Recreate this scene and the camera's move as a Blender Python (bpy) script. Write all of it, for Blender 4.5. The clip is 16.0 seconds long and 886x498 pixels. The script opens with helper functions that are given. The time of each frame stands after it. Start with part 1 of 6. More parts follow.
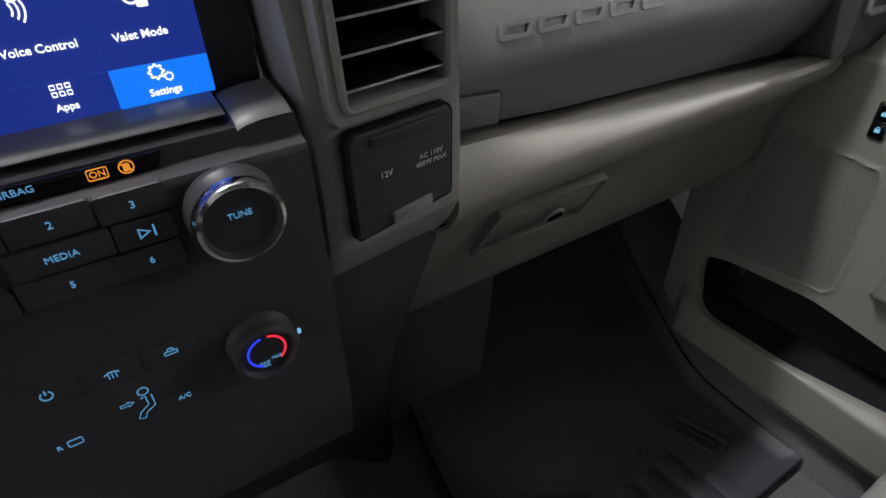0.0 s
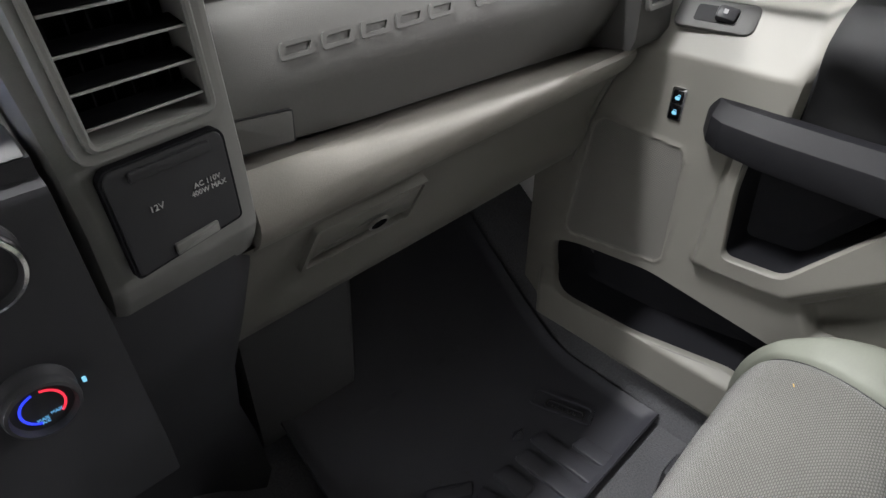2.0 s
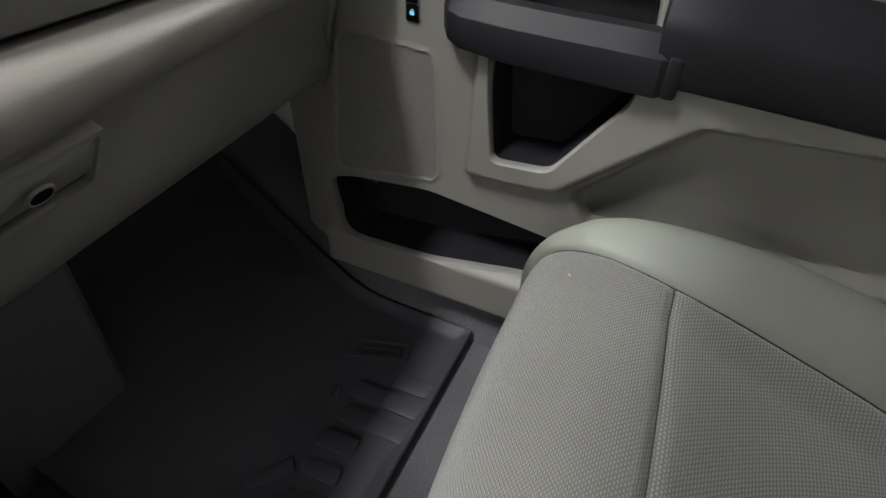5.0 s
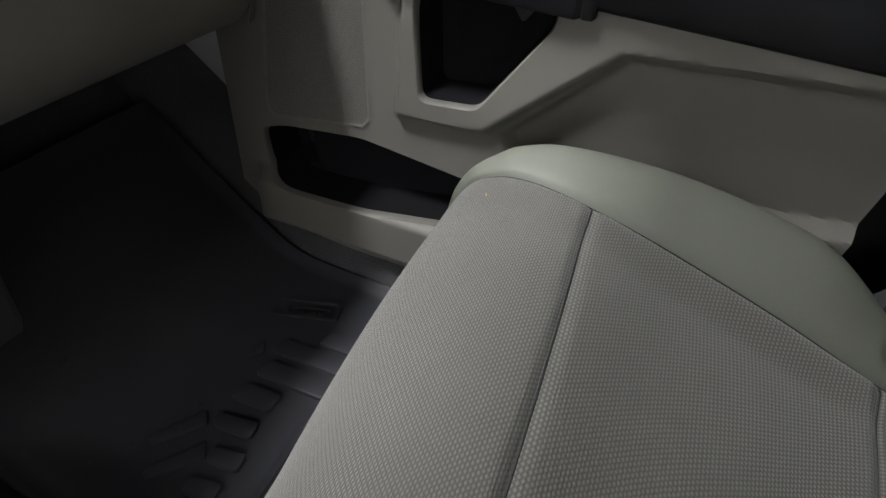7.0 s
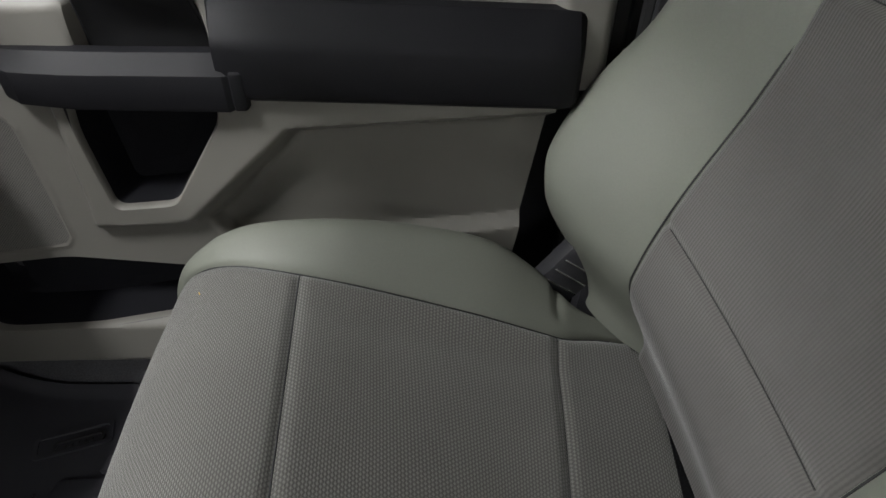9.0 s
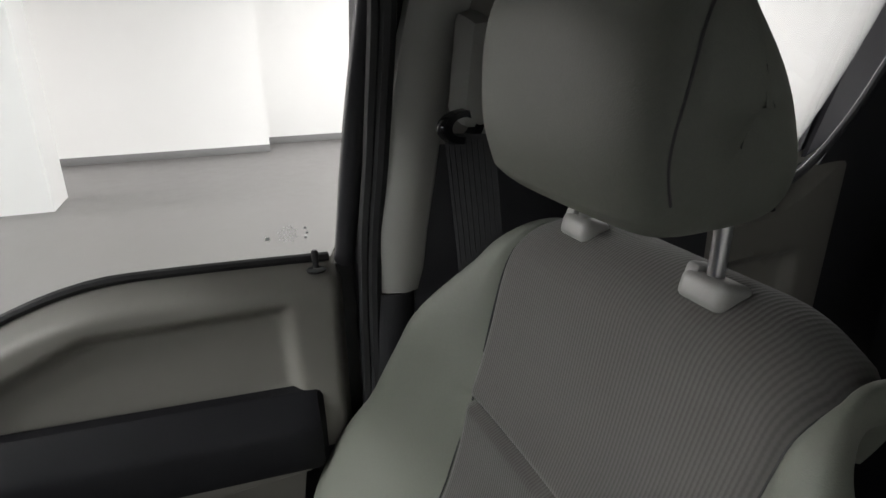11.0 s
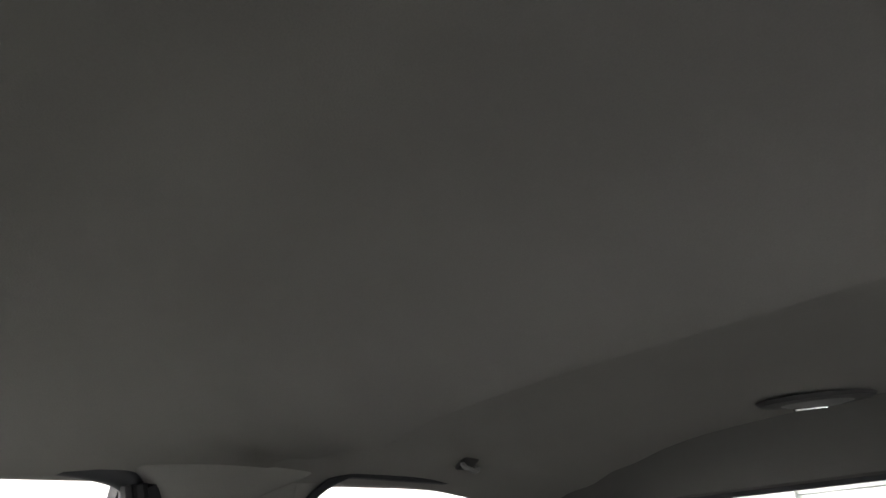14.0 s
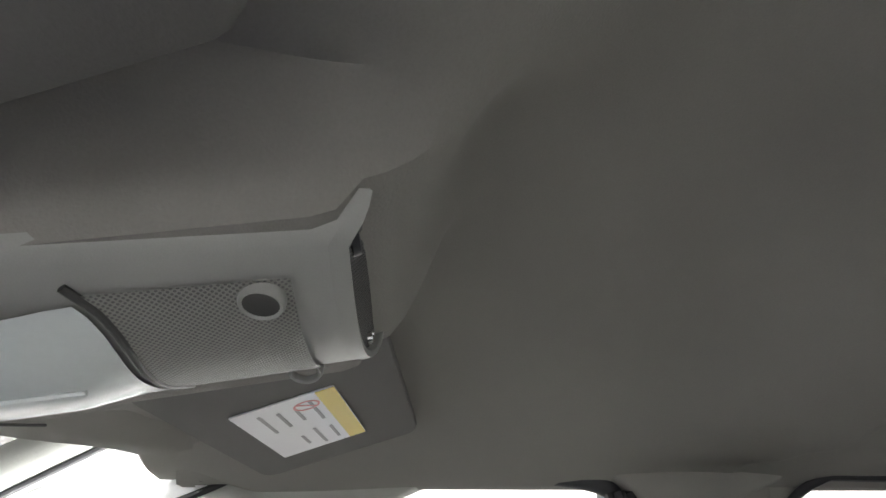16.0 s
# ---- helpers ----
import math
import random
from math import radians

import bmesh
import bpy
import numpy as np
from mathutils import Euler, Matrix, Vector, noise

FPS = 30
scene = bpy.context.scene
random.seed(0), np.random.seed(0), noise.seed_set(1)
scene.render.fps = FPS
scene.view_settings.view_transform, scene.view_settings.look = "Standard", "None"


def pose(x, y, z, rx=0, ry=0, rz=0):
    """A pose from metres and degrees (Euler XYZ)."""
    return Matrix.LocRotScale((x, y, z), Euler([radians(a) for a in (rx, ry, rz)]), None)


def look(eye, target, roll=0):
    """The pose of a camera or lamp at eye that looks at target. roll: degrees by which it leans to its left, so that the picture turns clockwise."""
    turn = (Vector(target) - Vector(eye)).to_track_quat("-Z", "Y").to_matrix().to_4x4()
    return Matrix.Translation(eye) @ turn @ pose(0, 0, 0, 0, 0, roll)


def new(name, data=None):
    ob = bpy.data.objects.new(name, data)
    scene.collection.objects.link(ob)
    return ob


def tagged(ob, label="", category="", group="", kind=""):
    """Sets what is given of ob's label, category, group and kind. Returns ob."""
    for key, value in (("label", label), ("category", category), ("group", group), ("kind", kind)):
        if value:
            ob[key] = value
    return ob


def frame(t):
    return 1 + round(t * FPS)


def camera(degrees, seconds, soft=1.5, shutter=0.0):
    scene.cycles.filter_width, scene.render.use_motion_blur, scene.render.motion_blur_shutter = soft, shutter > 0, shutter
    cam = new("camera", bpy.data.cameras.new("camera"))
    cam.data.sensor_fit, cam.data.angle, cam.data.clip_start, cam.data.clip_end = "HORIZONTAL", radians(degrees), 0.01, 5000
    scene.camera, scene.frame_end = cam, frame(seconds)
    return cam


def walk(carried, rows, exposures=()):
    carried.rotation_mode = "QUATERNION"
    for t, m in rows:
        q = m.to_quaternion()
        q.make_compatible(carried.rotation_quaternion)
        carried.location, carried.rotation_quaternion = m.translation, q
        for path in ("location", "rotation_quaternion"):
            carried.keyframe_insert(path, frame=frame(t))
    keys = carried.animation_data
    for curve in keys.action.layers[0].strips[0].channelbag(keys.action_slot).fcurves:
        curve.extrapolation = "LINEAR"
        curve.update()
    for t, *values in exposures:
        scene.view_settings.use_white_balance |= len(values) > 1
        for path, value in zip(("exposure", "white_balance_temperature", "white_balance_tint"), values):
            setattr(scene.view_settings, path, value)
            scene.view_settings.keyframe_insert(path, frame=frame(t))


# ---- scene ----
cam = camera(74.1, 16.0)
PATH = [
    (0, (0.048, -0.273, 0.827), (0.903, 1.08, -0.372), -0.9),
    (0.5, (0.066, -0.3, 0.841), (0.982, 1.011, -0.359), -0.9),
    (1, (0.086, -0.31, 0.833), (1.099, 0.93, -0.366), -0.8),
    (1.5, (0.097, -0.314, 0.833), (1.171, 0.876, -0.362), -0.7),
    (2, (0.102, -0.318, 0.838), (1.214, 0.831, -0.364), -0.5),
    (2.5, (0.141, -0.295, 0.819), (1.297, 0.814, -0.378), -0.5),
    (3, (0.169, -0.296, 0.832), (1.384, 0.745, -0.368), -0.5),
    (3.5, (0.167, -0.297, 0.831), (1.445, 0.668, -0.366), -0.2),
    (4, (0.176, -0.307, 0.82), (1.504, 0.587, -0.379), -0.2),
    (4.5, (0.2, -0.329, 0.79), (1.583, 0.432, -0.438), 0.4),
    (5, (0.198, -0.346, 0.778), (1.542, 0.28, -0.565), 0.6),
    (7.5, (0.177, -0.442, 0.675), (1.632, 0.1, -0.586), 4.6),
    (7.9, (0.176, -0.461, 0.703), (1.655, -0.077, -0.588), 4.3),
    (8, (0.17, -0.468, 0.704), (1.671, -0.117, -0.57), 4.1),
    (8.2, (0.171, -0.48, 0.714), (1.689, -0.221, -0.563), 3.6),
    (10.3, (0.205, -0.582, 0.923), (1.833, -1.077, -0.128), -0.5),
    (10.5, (0.196, -0.593, 0.946), (1.855, -1.135, -0.031), -0.5),
    (11, (0.163, -0.617, 1.002), (1.926, -1.28, 0.329), -0.8),
    (11.5, (0.059, -0.623, 1.026), (1.857, -1.441, 0.706), -1.3),
    (11.9, (-0.012, -0.655, 1.026), (1.748, -1.605, 0.998), -1.9),
    (12, (-0.024, -0.659, 1.026), (1.72, -1.633, 1.113), -1.4),
    (12.5, (-0.075, -0.653, 1.027), (1.496, -1.748, 1.602), -1.8),
    (13, (-0.087, -0.645, 1.011), (1.348, -1.757, 1.851), -2.3),
    (13.5, (-0.055, -0.551, 1.011), (1.215, -1.799, 1.921), -3.1),
    (14, (-0.04, -0.477, 1.008), (1.131, -1.81, 1.93), -4.8),
    (14.5, (-0.058, -0.475, 0.996), (1.306, -1.577, 1.958), -4.6),
    (15, (-0.127, -0.515, 0.999), (1.459, -1.262, 1.962), -2.9),
    (15.5, (-0.132, -0.497, 0.992), (1.554, -0.94, 1.974), -2.7),
    (16, (-0.114, -0.466, 0.994), (1.609, -0.607, 1.998), -0.5),
]
EXPOSURES = [(0, 0.4), (1.0, 0.95), (2.0, 0.97), (4.0, 0.87), (5.0, 0.68), (7.4, 0.5), (8.2, 0.4), (10.3, 0.2), (11.0, 0.05), (11.5, -0.4), (12.0, -0.5), (12.6, 0.05), (13.2, 1.2), (14.0, 1.55), (15.0, 1.75), (16, 2.05)]
walk(cam, [(t, look(eye, target, roll)) for t, eye, target, roll in PATH], EXPOSURES)

# ---------------------------------------------------------------- light
world = bpy.data.worlds.new("world")
scene.world = world
world.use_nodes = True
world.node_tree.nodes["Background"].inputs["Color"].default_value = (0.9, 0.95, 1.0, 1)
world.node_tree.nodes["Background"].inputs["Strength"].default_value = 0.05


def unseen_lamp(x, y, z, sx, sy, watts, tint=(0.97, 0.975, 0.975)):
    data = bpy.data.lights.new("unseen_garage_lamp", "AREA")
    data.shape, data.size, data.size_y, data.energy, data.color = "RECTANGLE", sx, sy, watts, tint
    ob = new("unseen_garage_lamp", data)
    ob.matrix_world = pose(x, y, z, 0, 0, 0)
    return ob


NEUTRAL, ROSY = (0.97, 0.975, 0.975), (1.0, 0.955, 0.955)
# all out of view: key set by the door's shadow edge, others added fill
LAMPS = [
    (-0.3, 0.45, 52, 0.6, 0.25, NEUTRAL), (0.2, 1.7, 95, 1.0, 0.4, NEUTRAL), (0.2, 4.8, 420, 6.0, 0.2, NEUTRAL), (-4.7, -0.7, 60, 1.4, 1.4, NEUTRAL),
    (5.2, -1.1, 150, 2.2, 2.2, NEUTRAL), (8.2, -3.8, 270, 1.2, 0.5, ROSY), (8.4, 7.0, 860, 1.2, 0.5, ROSY), (3.2, -5.6, 50, 1.2, 0.5, ROSY),
]
for lx, ly, lw, sx, sy, tint in LAMPS:
    unseen_lamp(lx, ly, 2.86, sx, sy, lw, tint)



# ---------------------------------------------------------------- materials
def mat(name, color, rough=0.6, metal=0.0, grain=0.0, scale=400.0, vary=0.08, spots=0.0, emit=0.0, spec=0.5, coat=0.0):
    """Node material: base colour varied by two noises, fine bump of the given depth."""
    m = bpy.data.materials.new(name)
    m.use_nodes = True
    nt = m.node_tree
    b = nt.nodes["Principled BSDF"]
    b.inputs["Roughness"].default_value, b.inputs["Metallic"].default_value = rough, metal
    b.inputs["Specular IOR Level"].default_value = spec
    b.inputs["Coat Weight"].default_value = coat
    co = nt.nodes.new("ShaderNodeTexCoord")
    n1 = nt.nodes.new("ShaderNodeTexNoise")
    n1.inputs["Scale"].default_value, n1.inputs["Detail"].default_value = 7.0, 3.0
    nt.links.new(co.outputs["Object"], n1.inputs["Vector"])
    n2 = nt.nodes.new("ShaderNodeTexNoise")
    n2.inputs["Scale"].default_value, n2.inputs["Detail"].default_value = scale, 2.0
    nt.links.new(co.outputs["Object"], n2.inputs["Vector"])
    add = nt.nodes.new("ShaderNodeMath")
    add.operation = "ADD"
    nt.links.new(n1.outputs["Fac"], add.inputs[0]), nt.links.new(n2.outputs["Fac"], add.inputs[1])
    ramp = nt.nodes.new("ShaderNodeMapRange")
    ramp.inputs["From Min"].default_value, ramp.inputs["From Max"].default_value = 0.6, 1.4
    ramp.inputs["To Min"].default_value, ramp.inputs["To Max"].default_value = 1 - vary, 1 + vary
    nt.links.new(add.outputs[0], ramp.inputs["Value"])
    mul = nt.nodes.new("ShaderNodeMix")
    mul.data_type, mul.blend_type = "RGBA", "MULTIPLY"
    mul.inputs["Factor"].default_value = 1.0
    mul.inputs["A"].default_value = (*color, 1)
    nt.links.new(ramp.outputs["Result"], mul.inputs["B"])
    nt.links.new(mul.outputs["Result"], b.inputs["Base Color"])
    rr = nt.nodes.new("ShaderNodeMapRange")
    rr.inputs["To Min"].default_value, rr.inputs["To Max"].default_value = max(rough - 0.08, 0.02), min(rough + 0.08, 1)
    nt.links.new(n1.outputs["Fac"], rr.inputs["Value"]), nt.links.new(rr.outputs["Result"], b.inputs["Roughness"])
    if grain:
        bump = nt.nodes.new("ShaderNodeBump")
        bump.inputs["Strength"].default_value, bump.inputs["Distance"].default_value = 1.0, grain
        nt.links.new(n2.outputs["Fac"], bump.inputs["Height"]), nt.links.new(bump.outputs["Normal"], b.inputs["Normal"])
    if emit:
        b.inputs["Emission Color"].default_value, b.inputs["Emission Strength"].default_value = (*color, 1), emit
    return m


def leather_grain(m, scale, depth):
    """Replaces the fine bump by the cells of moulded leather grain."""
    nt = m.node_tree
    b = nt.nodes["Principled BSDF"]
    co = nt.nodes.new("ShaderNodeTexCoord")
    v = nt.nodes.new("ShaderNodeTexVoronoi")
    v.feature = "SMOOTH_F1"
    v.inputs["Scale"].default_value = scale
    nt.links.new(co.outputs["Object"], v.inputs["Vector"])
    bump = nt.nodes.new("ShaderNodeBump")
    bump.invert = True
    bump.inputs["Distance"].default_value = depth
    nt.links.new(v.outputs["Distance"], bump.inputs["Height"]), nt.links.new(bump.outputs["Normal"], b.inputs["Normal"])
    return m


def weave(name, dark, light, pu, pv, depth, rows=False):
    """Knitted cloth from UV in metres: rows of small offset stitches."""
    m = bpy.data.materials.new(name)
    m.use_nodes = True
    nt = m.node_tree
    b = nt.nodes["Principled BSDF"]
    b.inputs["Roughness"].default_value = 0.9
    b.inputs["Specular IOR Level"].default_value = 0.2
    b.inputs["Sheen Weight"].default_value = 0.25
    uv = nt.nodes.new("ShaderNodeUVMap")
    uv.uv_map = "cloth"
    sep = nt.nodes.new("ShaderNodeSeparateXYZ")
    nt.links.new(uv.outputs["UV"], sep.inputs[0])

    def math_node(op, a, c=None):
        n = nt.nodes.new("ShaderNodeMath")
        n.operation = op
        for i, value in enumerate((a, c)):
            if value is None:
                continue
            if isinstance(value, (int, float)):
                n.inputs[i].default_value = value
            else:
                nt.links.new(value, n.inputs[i])
        return n.outputs[0]

    v = math_node("MULTIPLY", sep.outputs["Y"], 1 / pv)
    row = math_node("FLOOR", v)
    shift = math_node("MULTIPLY", math_node("MODULO", row, 2.0), 0.0 if rows else 0.5)
    u = math_node("ADD", math_node("MULTIPLY", sep.outputs["X"], 1 / pu), shift)
    fu = math_node("ABSOLUTE", math_node("SUBTRACT", math_node("FRACT", u), 0.5))
    fv = math_node("ABSOLUTE", math_node("SUBTRACT", math_node("FRACT", v), 0.5))
    d = math_node("ADD", math_node("MULTIPLY", fu, 0.3 if rows else 1.1), math_node("MULTIPLY", fv, 1.5 if rows else 1.2))
    h = nt.nodes.new("ShaderNodeMapRange")
    h.interpolation_type = "SMOOTHSTEP"
    h.inputs["From Min"].default_value, h.inputs["From Max"].default_value = 0.75, 0.2
    nt.links.new(d, h.inputs["Value"])
    noise_t = nt.nodes.new("ShaderNodeTexNoise")
    noise_t.inputs["Scale"].default_value = 9.0
    co = nt.nodes.new("ShaderNodeTexCoord")
    nt.links.new(co.outputs["Object"], noise_t.inputs["Vector"])
    mix = nt.nodes.new("ShaderNodeMix")
    mix.data_type = "RGBA"
    mix.inputs["A"].default_value, mix.inputs["B"].default_value = (*dark, 1), (*light, 1)
    nt.links.new(h.outputs["Result"], mix.inputs["Factor"])
    hue = nt.nodes.new("ShaderNodeMapRange")
    hue.inputs["To Min"].default_value, hue.inputs["To Max"].default_value = 0.88, 1.12
    nt.links.new(noise_t.outputs["Fac"], hue.inputs["Value"])
    mul = nt.nodes.new("ShaderNodeMix")
    mul.data_type, mul.blend_type = "RGBA", "MULTIPLY"
    mul.inputs["Factor"].default_value = 1.0
    nt.links.new(mix.outputs["Result"], mul.inputs["A"]), nt.links.new(hue.outputs["Result"], mul.inputs["B"])
    nt.links.new(mul.outputs["Result"], b.inputs["Base Color"])
    bump = nt.nodes.new("ShaderNodeBump")
    bump.inputs["Distance"].default_value = depth
    nt.links.new(h.outputs["Result"], bump.inputs["Height"]), nt.links.new(bump.outputs["Normal"], b.inputs["Normal"])
    return m


def glow(name, color, strength):
    m = bpy.data.materials.new(name)
    m.use_nodes = True
    b = m.node_tree.nodes["Principled BSDF"]
    b.inputs["Base Color"].default_value = (0.02, 0.02, 0.02, 1)
    b.inputs["Emission Color"].default_value, b.inputs["Emission Strength"].default_value = (*color, 1), strength
    return m


def pane_material():
    m = bpy.data.materials.new("window_glass")
    m.use_nodes = True
    nt = m.node_tree
    nt.nodes.clear()
    out = nt.nodes.new("ShaderNodeOutputMaterial")
    mix, tr, gl = nt.nodes.new("ShaderNodeMixShader"), nt.nodes.new("ShaderNodeBsdfTransparent"), nt.nodes.new("ShaderNodeBsdfGlossy")
    tr.inputs["Color"].default_value = (0.93, 0.95, 0.94, 1)
    gl.inputs["Roughness"].default_value = 0.02
    fr = nt.nodes.new("ShaderNodeFresnel")
    fr.inputs["IOR"].default_value = 1.2
    nt.links.new(fr.outputs[0], mix.inputs[0]), nt.links.new(tr.outputs[0], mix.inputs[1]), nt.links.new(gl.outputs[0], mix.inputs[2])
    nt.links.new(mix.outputs[0], out.inputs["Surface"])
    return m


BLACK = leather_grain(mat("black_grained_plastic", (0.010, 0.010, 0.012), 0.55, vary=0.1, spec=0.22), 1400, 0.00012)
SATIN = mat("black_satin_plastic", (0.033, 0.033, 0.037), 0.45, grain=0.00003, scale=1500, spec=0.4)
DEEP = mat("black_bin_plastic", (0.012, 0.012, 0.015), 0.75, grain=0.00005, scale=900, spec=0.15)
# near-zero black: the dark inside vent and keyhole is put into the colour
RECESS_SHADE = mat("recess_shade_black", (0.004, 0.004, 0.005), 0.8, spec=0.08)
# lighter copy of the satin plastic: upward reflection put into the base colour
LEDGE_SHEEN = mat("satin_plastic_sheen_painted", (0.1, 0.1, 0.105), 0.38, grain=0.00003, scale=1500)
GLOSS = mat("gloss_black_plastic", (0.004, 0.004, 0.005), 0.12, vary=0.02)
DARK = mat("dark_grey_plastic", (0.05, 0.049, 0.048), 0.5, grain=0.00006, scale=1300)
COLUMN = mat("dark_grey_trim", (0.205, 0.204, 0.198), 0.42, grain=0.00004, scale=1500)
DASH = leather_grain(mat("grey_dash_skin", (0.122, 0.12, 0.115), 0.48, vary=0.05), 1500, 0.00012)
LEDGE = leather_grain(mat("warm_grey_grained_skin", (0.25, 0.235, 0.213), 0.44, vary=0.05), 1050, 0.0002)
GLOVE = mat("warm_grey_plastic", (0.2, 0.192, 0.176), 0.5, grain=0.00005, scale=1400, vary=0.05)
TRIM = mat("light_grey_door_plastic", (0.205, 0.196, 0.177), 0.5, grain=0.00005, scale=1400, vary=0.05)
PILLAR = mat("pale_grey_pillar_plastic", (0.34, 0.34, 0.315), 0.55, grain=0.00005, scale=1200, vary=0.04)
VINYL = leather_grain(mat("grey_green_vinyl", (0.136, 0.143, 0.119), 0.6, vary=0.05), 1100, 0.00012)
CLOTH = weave("knitted_seat_cloth", (0.08, 0.078, 0.072), (0.158, 0.155, 0.143), 0.0052, 0.0036, 0.0004)
CLOTH_BACK = weave("ribbed_back_cloth", (0.078, 0.074, 0.07), (0.106, 0.101, 0.096), 0.0045, 0.0030, 0.00022, rows=True)
HEADLINER = mat("grey_headliner_felt", (0.25, 0.24, 0.225), 0.95, grain=0.00025, scale=700, vary=0.05, spec=0.1)
DUCT = mat("grey_duct_plastic", (0.13, 0.13, 0.135), 0.55, grain=0.00006, scale=1300)
CARPET = mat("dark_grey_carpet", (0.1, 0.1, 0.108), 0.97, grain=0.0015, scale=350, vary=0.3, spec=0.05)
MAT = mat("black_rubber_mat", (0.05, 0.05, 0.06), 0.5, grain=0.0001, scale=900, spec=0.35)
RUBBER = mat("black_rubber_seal", (0.012, 0.012, 0.013), 0.6, grain=0.00008, scale=800)
BELT = mat("black_belt_webbing", (0.02, 0.02, 0.022), 0.7, grain=0.0003, scale=1100)
CHROME = mat("bright_chrome", (0.75, 0.75, 0.76), 0.12, metal=1.0, vary=0.02)
SILVER = mat("silver_painted_plastic", (0.42, 0.42, 0.42), 0.3, metal=0.2, grain=0.00003, scale=1800)
STEEL = mat("steel", (0.5, 0.5, 0.5), 0.3, metal=1.0)
PRINT = mat("white_print", (0.55, 0.55, 0.54), 0.6)
GREYPRINT = mat("grey_print", (0.35, 0.35, 0.36), 0.6)
ETCH = mat("frosted_etching", (0.75, 0.75, 0.74), 0.7)
PAPER = mat("white_label", (0.8, 0.8, 0.82), 0.5, vary=0.02)
YELLOW = mat("yellow_label", (0.75, 0.6, 0.12), 0.5, vary=0.02)
PINK = mat("pink_print", (0.75, 0.35, 0.35), 0.5)
LENS = mat("frosted_lens", (0.62, 0.66, 0.66), 0.25, vary=0.03, spec=0.6)
ORANGE_BIT = mat("straw", (0.5, 0.33, 0.1), 0.8)
WALL = mat("white_wall_paint", (0.8, 0.8, 0.79), 0.8, grain=0.0003, scale=120, vary=0.03)
CONCRETE = mat("sealed_concrete", (0.125, 0.119, 0.116), 0.34, grain=0.0002, scale=60, vary=0.16)
BASE = mat("grey_wall_base", (0.2, 0.2, 0.2), 0.6)
PAINT = mat("white_body_paint", (0.82, 0.82, 0.82), 0.3, vary=0.02)
DOORPAINT = mat("white_door_paint", (0.74, 0.74, 0.73), 0.5, vary=0.03)
GLASS = pane_material()
BLUE = glow("blue_backlight", (0.13, 0.4, 0.72), 0.45)
ICE = glow("pale_blue_backlight", (0.22, 0.6, 0.85), 0.6)
AMBER = glow("amber_lamp", (1.0, 0.36, 0.04), 0.55)
RED = glow("red_lamp", (0.9, 0.03, 0.06), 0.75)
DEEPBLUE = glow("blue_lamp", (0.02, 0.04, 0.95), 0.9)
SCREEN = glow("screen_blue", (0.008, 0.03, 0.30), 0.6)
SCREEN_DARK = glow("screen_navy", (0.02, 0.05, 0.36), 0.6)
SCREEN_HOT = glow("screen_bright_blue", (0.003, 0.17, 0.95), 0.85)
WHITE = glow("screen_white", (0.85, 0.9, 1.0), 1.15)


# ---------------------------------------------------------------- builders
def mesh_of(bm, smooth=True, angle=40):
    me = bpy.data.meshes.new("mesh")
    if smooth:
        for e in bm.edges:
            if len(e.link_faces) == 2 and e.calc_face_angle(0) > radians(angle):
                e.smooth = False
        for f in bm.faces:
            f.smooth = True
    bm.to_mesh(me)
    bm.free()
    return me


def part(name, shape, material, parent=None, label="", m=None, smooth=True):
    """One mesh object under a thing or a part; shape is a bmesh or a mesh."""
    me = mesh_of(shape, smooth) if isinstance(shape, bmesh.types.BMesh) else shape
    if not me.materials:
        me.materials.append(material)
    ob = new(name, me)
    if parent is not None:
        ob.parent = parent
    if m is not None:
        ob.matrix_basis = m
    if label:
        ob["label"] = label
    return ob


def thing(name, label, category, group="", kind="", m=None):
    ob = new(name)
    ob.empty_display_size = 0.05
    if m is not None:
        ob.matrix_basis = m
    return tagged(ob, label, category, group, kind)


def dash_at(x, y, z, yaw=0.0, tilt=0.0):
    """Local x to the right, y up, z towards the seats."""
    return pose(x, y, z, 90 + tilt, 0, yaw)


def door_at(x, y, z, yaw=0.0, tilt=0.0):
    """Local x to the rear, y up, z into the cab."""
    return pose(x, y, z, 90 + tilt, 0, -90 + yaw)


def rbox(sx, sy, sz, r=0.002, seg=2, m=None):
    bm = bmesh.new()
    bmesh.ops.create_cube(bm, size=1.0, matrix=Matrix.Diagonal((sx, sy, sz, 1)))
    if r:
        bmesh.ops.bevel(bm, geom=bm.edges[:], offset=min(r, 0.49 * min(sx, sy, sz)), segments=seg, affect="EDGES", profile=0.5)
    if m is not None:
        bm.transform(m)
    return bm


def plate(outline, depth, r=0.0, seg=2, m=None):
    """A slab with the given outline in x, y; its top at z = 0, its foot at -depth, its upper rim rounded."""
    bm = bmesh.new()
    vs = [bm.verts.new((x, y, 0)) for x, y in outline]
    face = bm.faces.new(vs)
    face.normal_update()
    if face.normal.z < 0:
        face.normal_flip()
    out = bmesh.ops.extrude_face_region(bm, geom=[face])
    low = [v for v in out["geom"] if isinstance(v, bmesh.types.BMVert)]
    bmesh.ops.translate(bm, verts=low, vec=(0, 0, depth))
    bmesh.ops.translate(bm, verts=bm.verts[:], vec=(0, 0, -depth))
    bmesh.ops.recalc_face_normals(bm, faces=bm.faces[:])
    if r:
        rim = [e for e in bm.edges if all(abs(v.co.z) < 1e-7 for v in e.verts)]
        bmesh.ops.bevel(bm, geom=rim, offset=r, segments=seg, affect="EDGES", profile=0.5)
    if m is not None:
        bm.transform(m)
    return bm


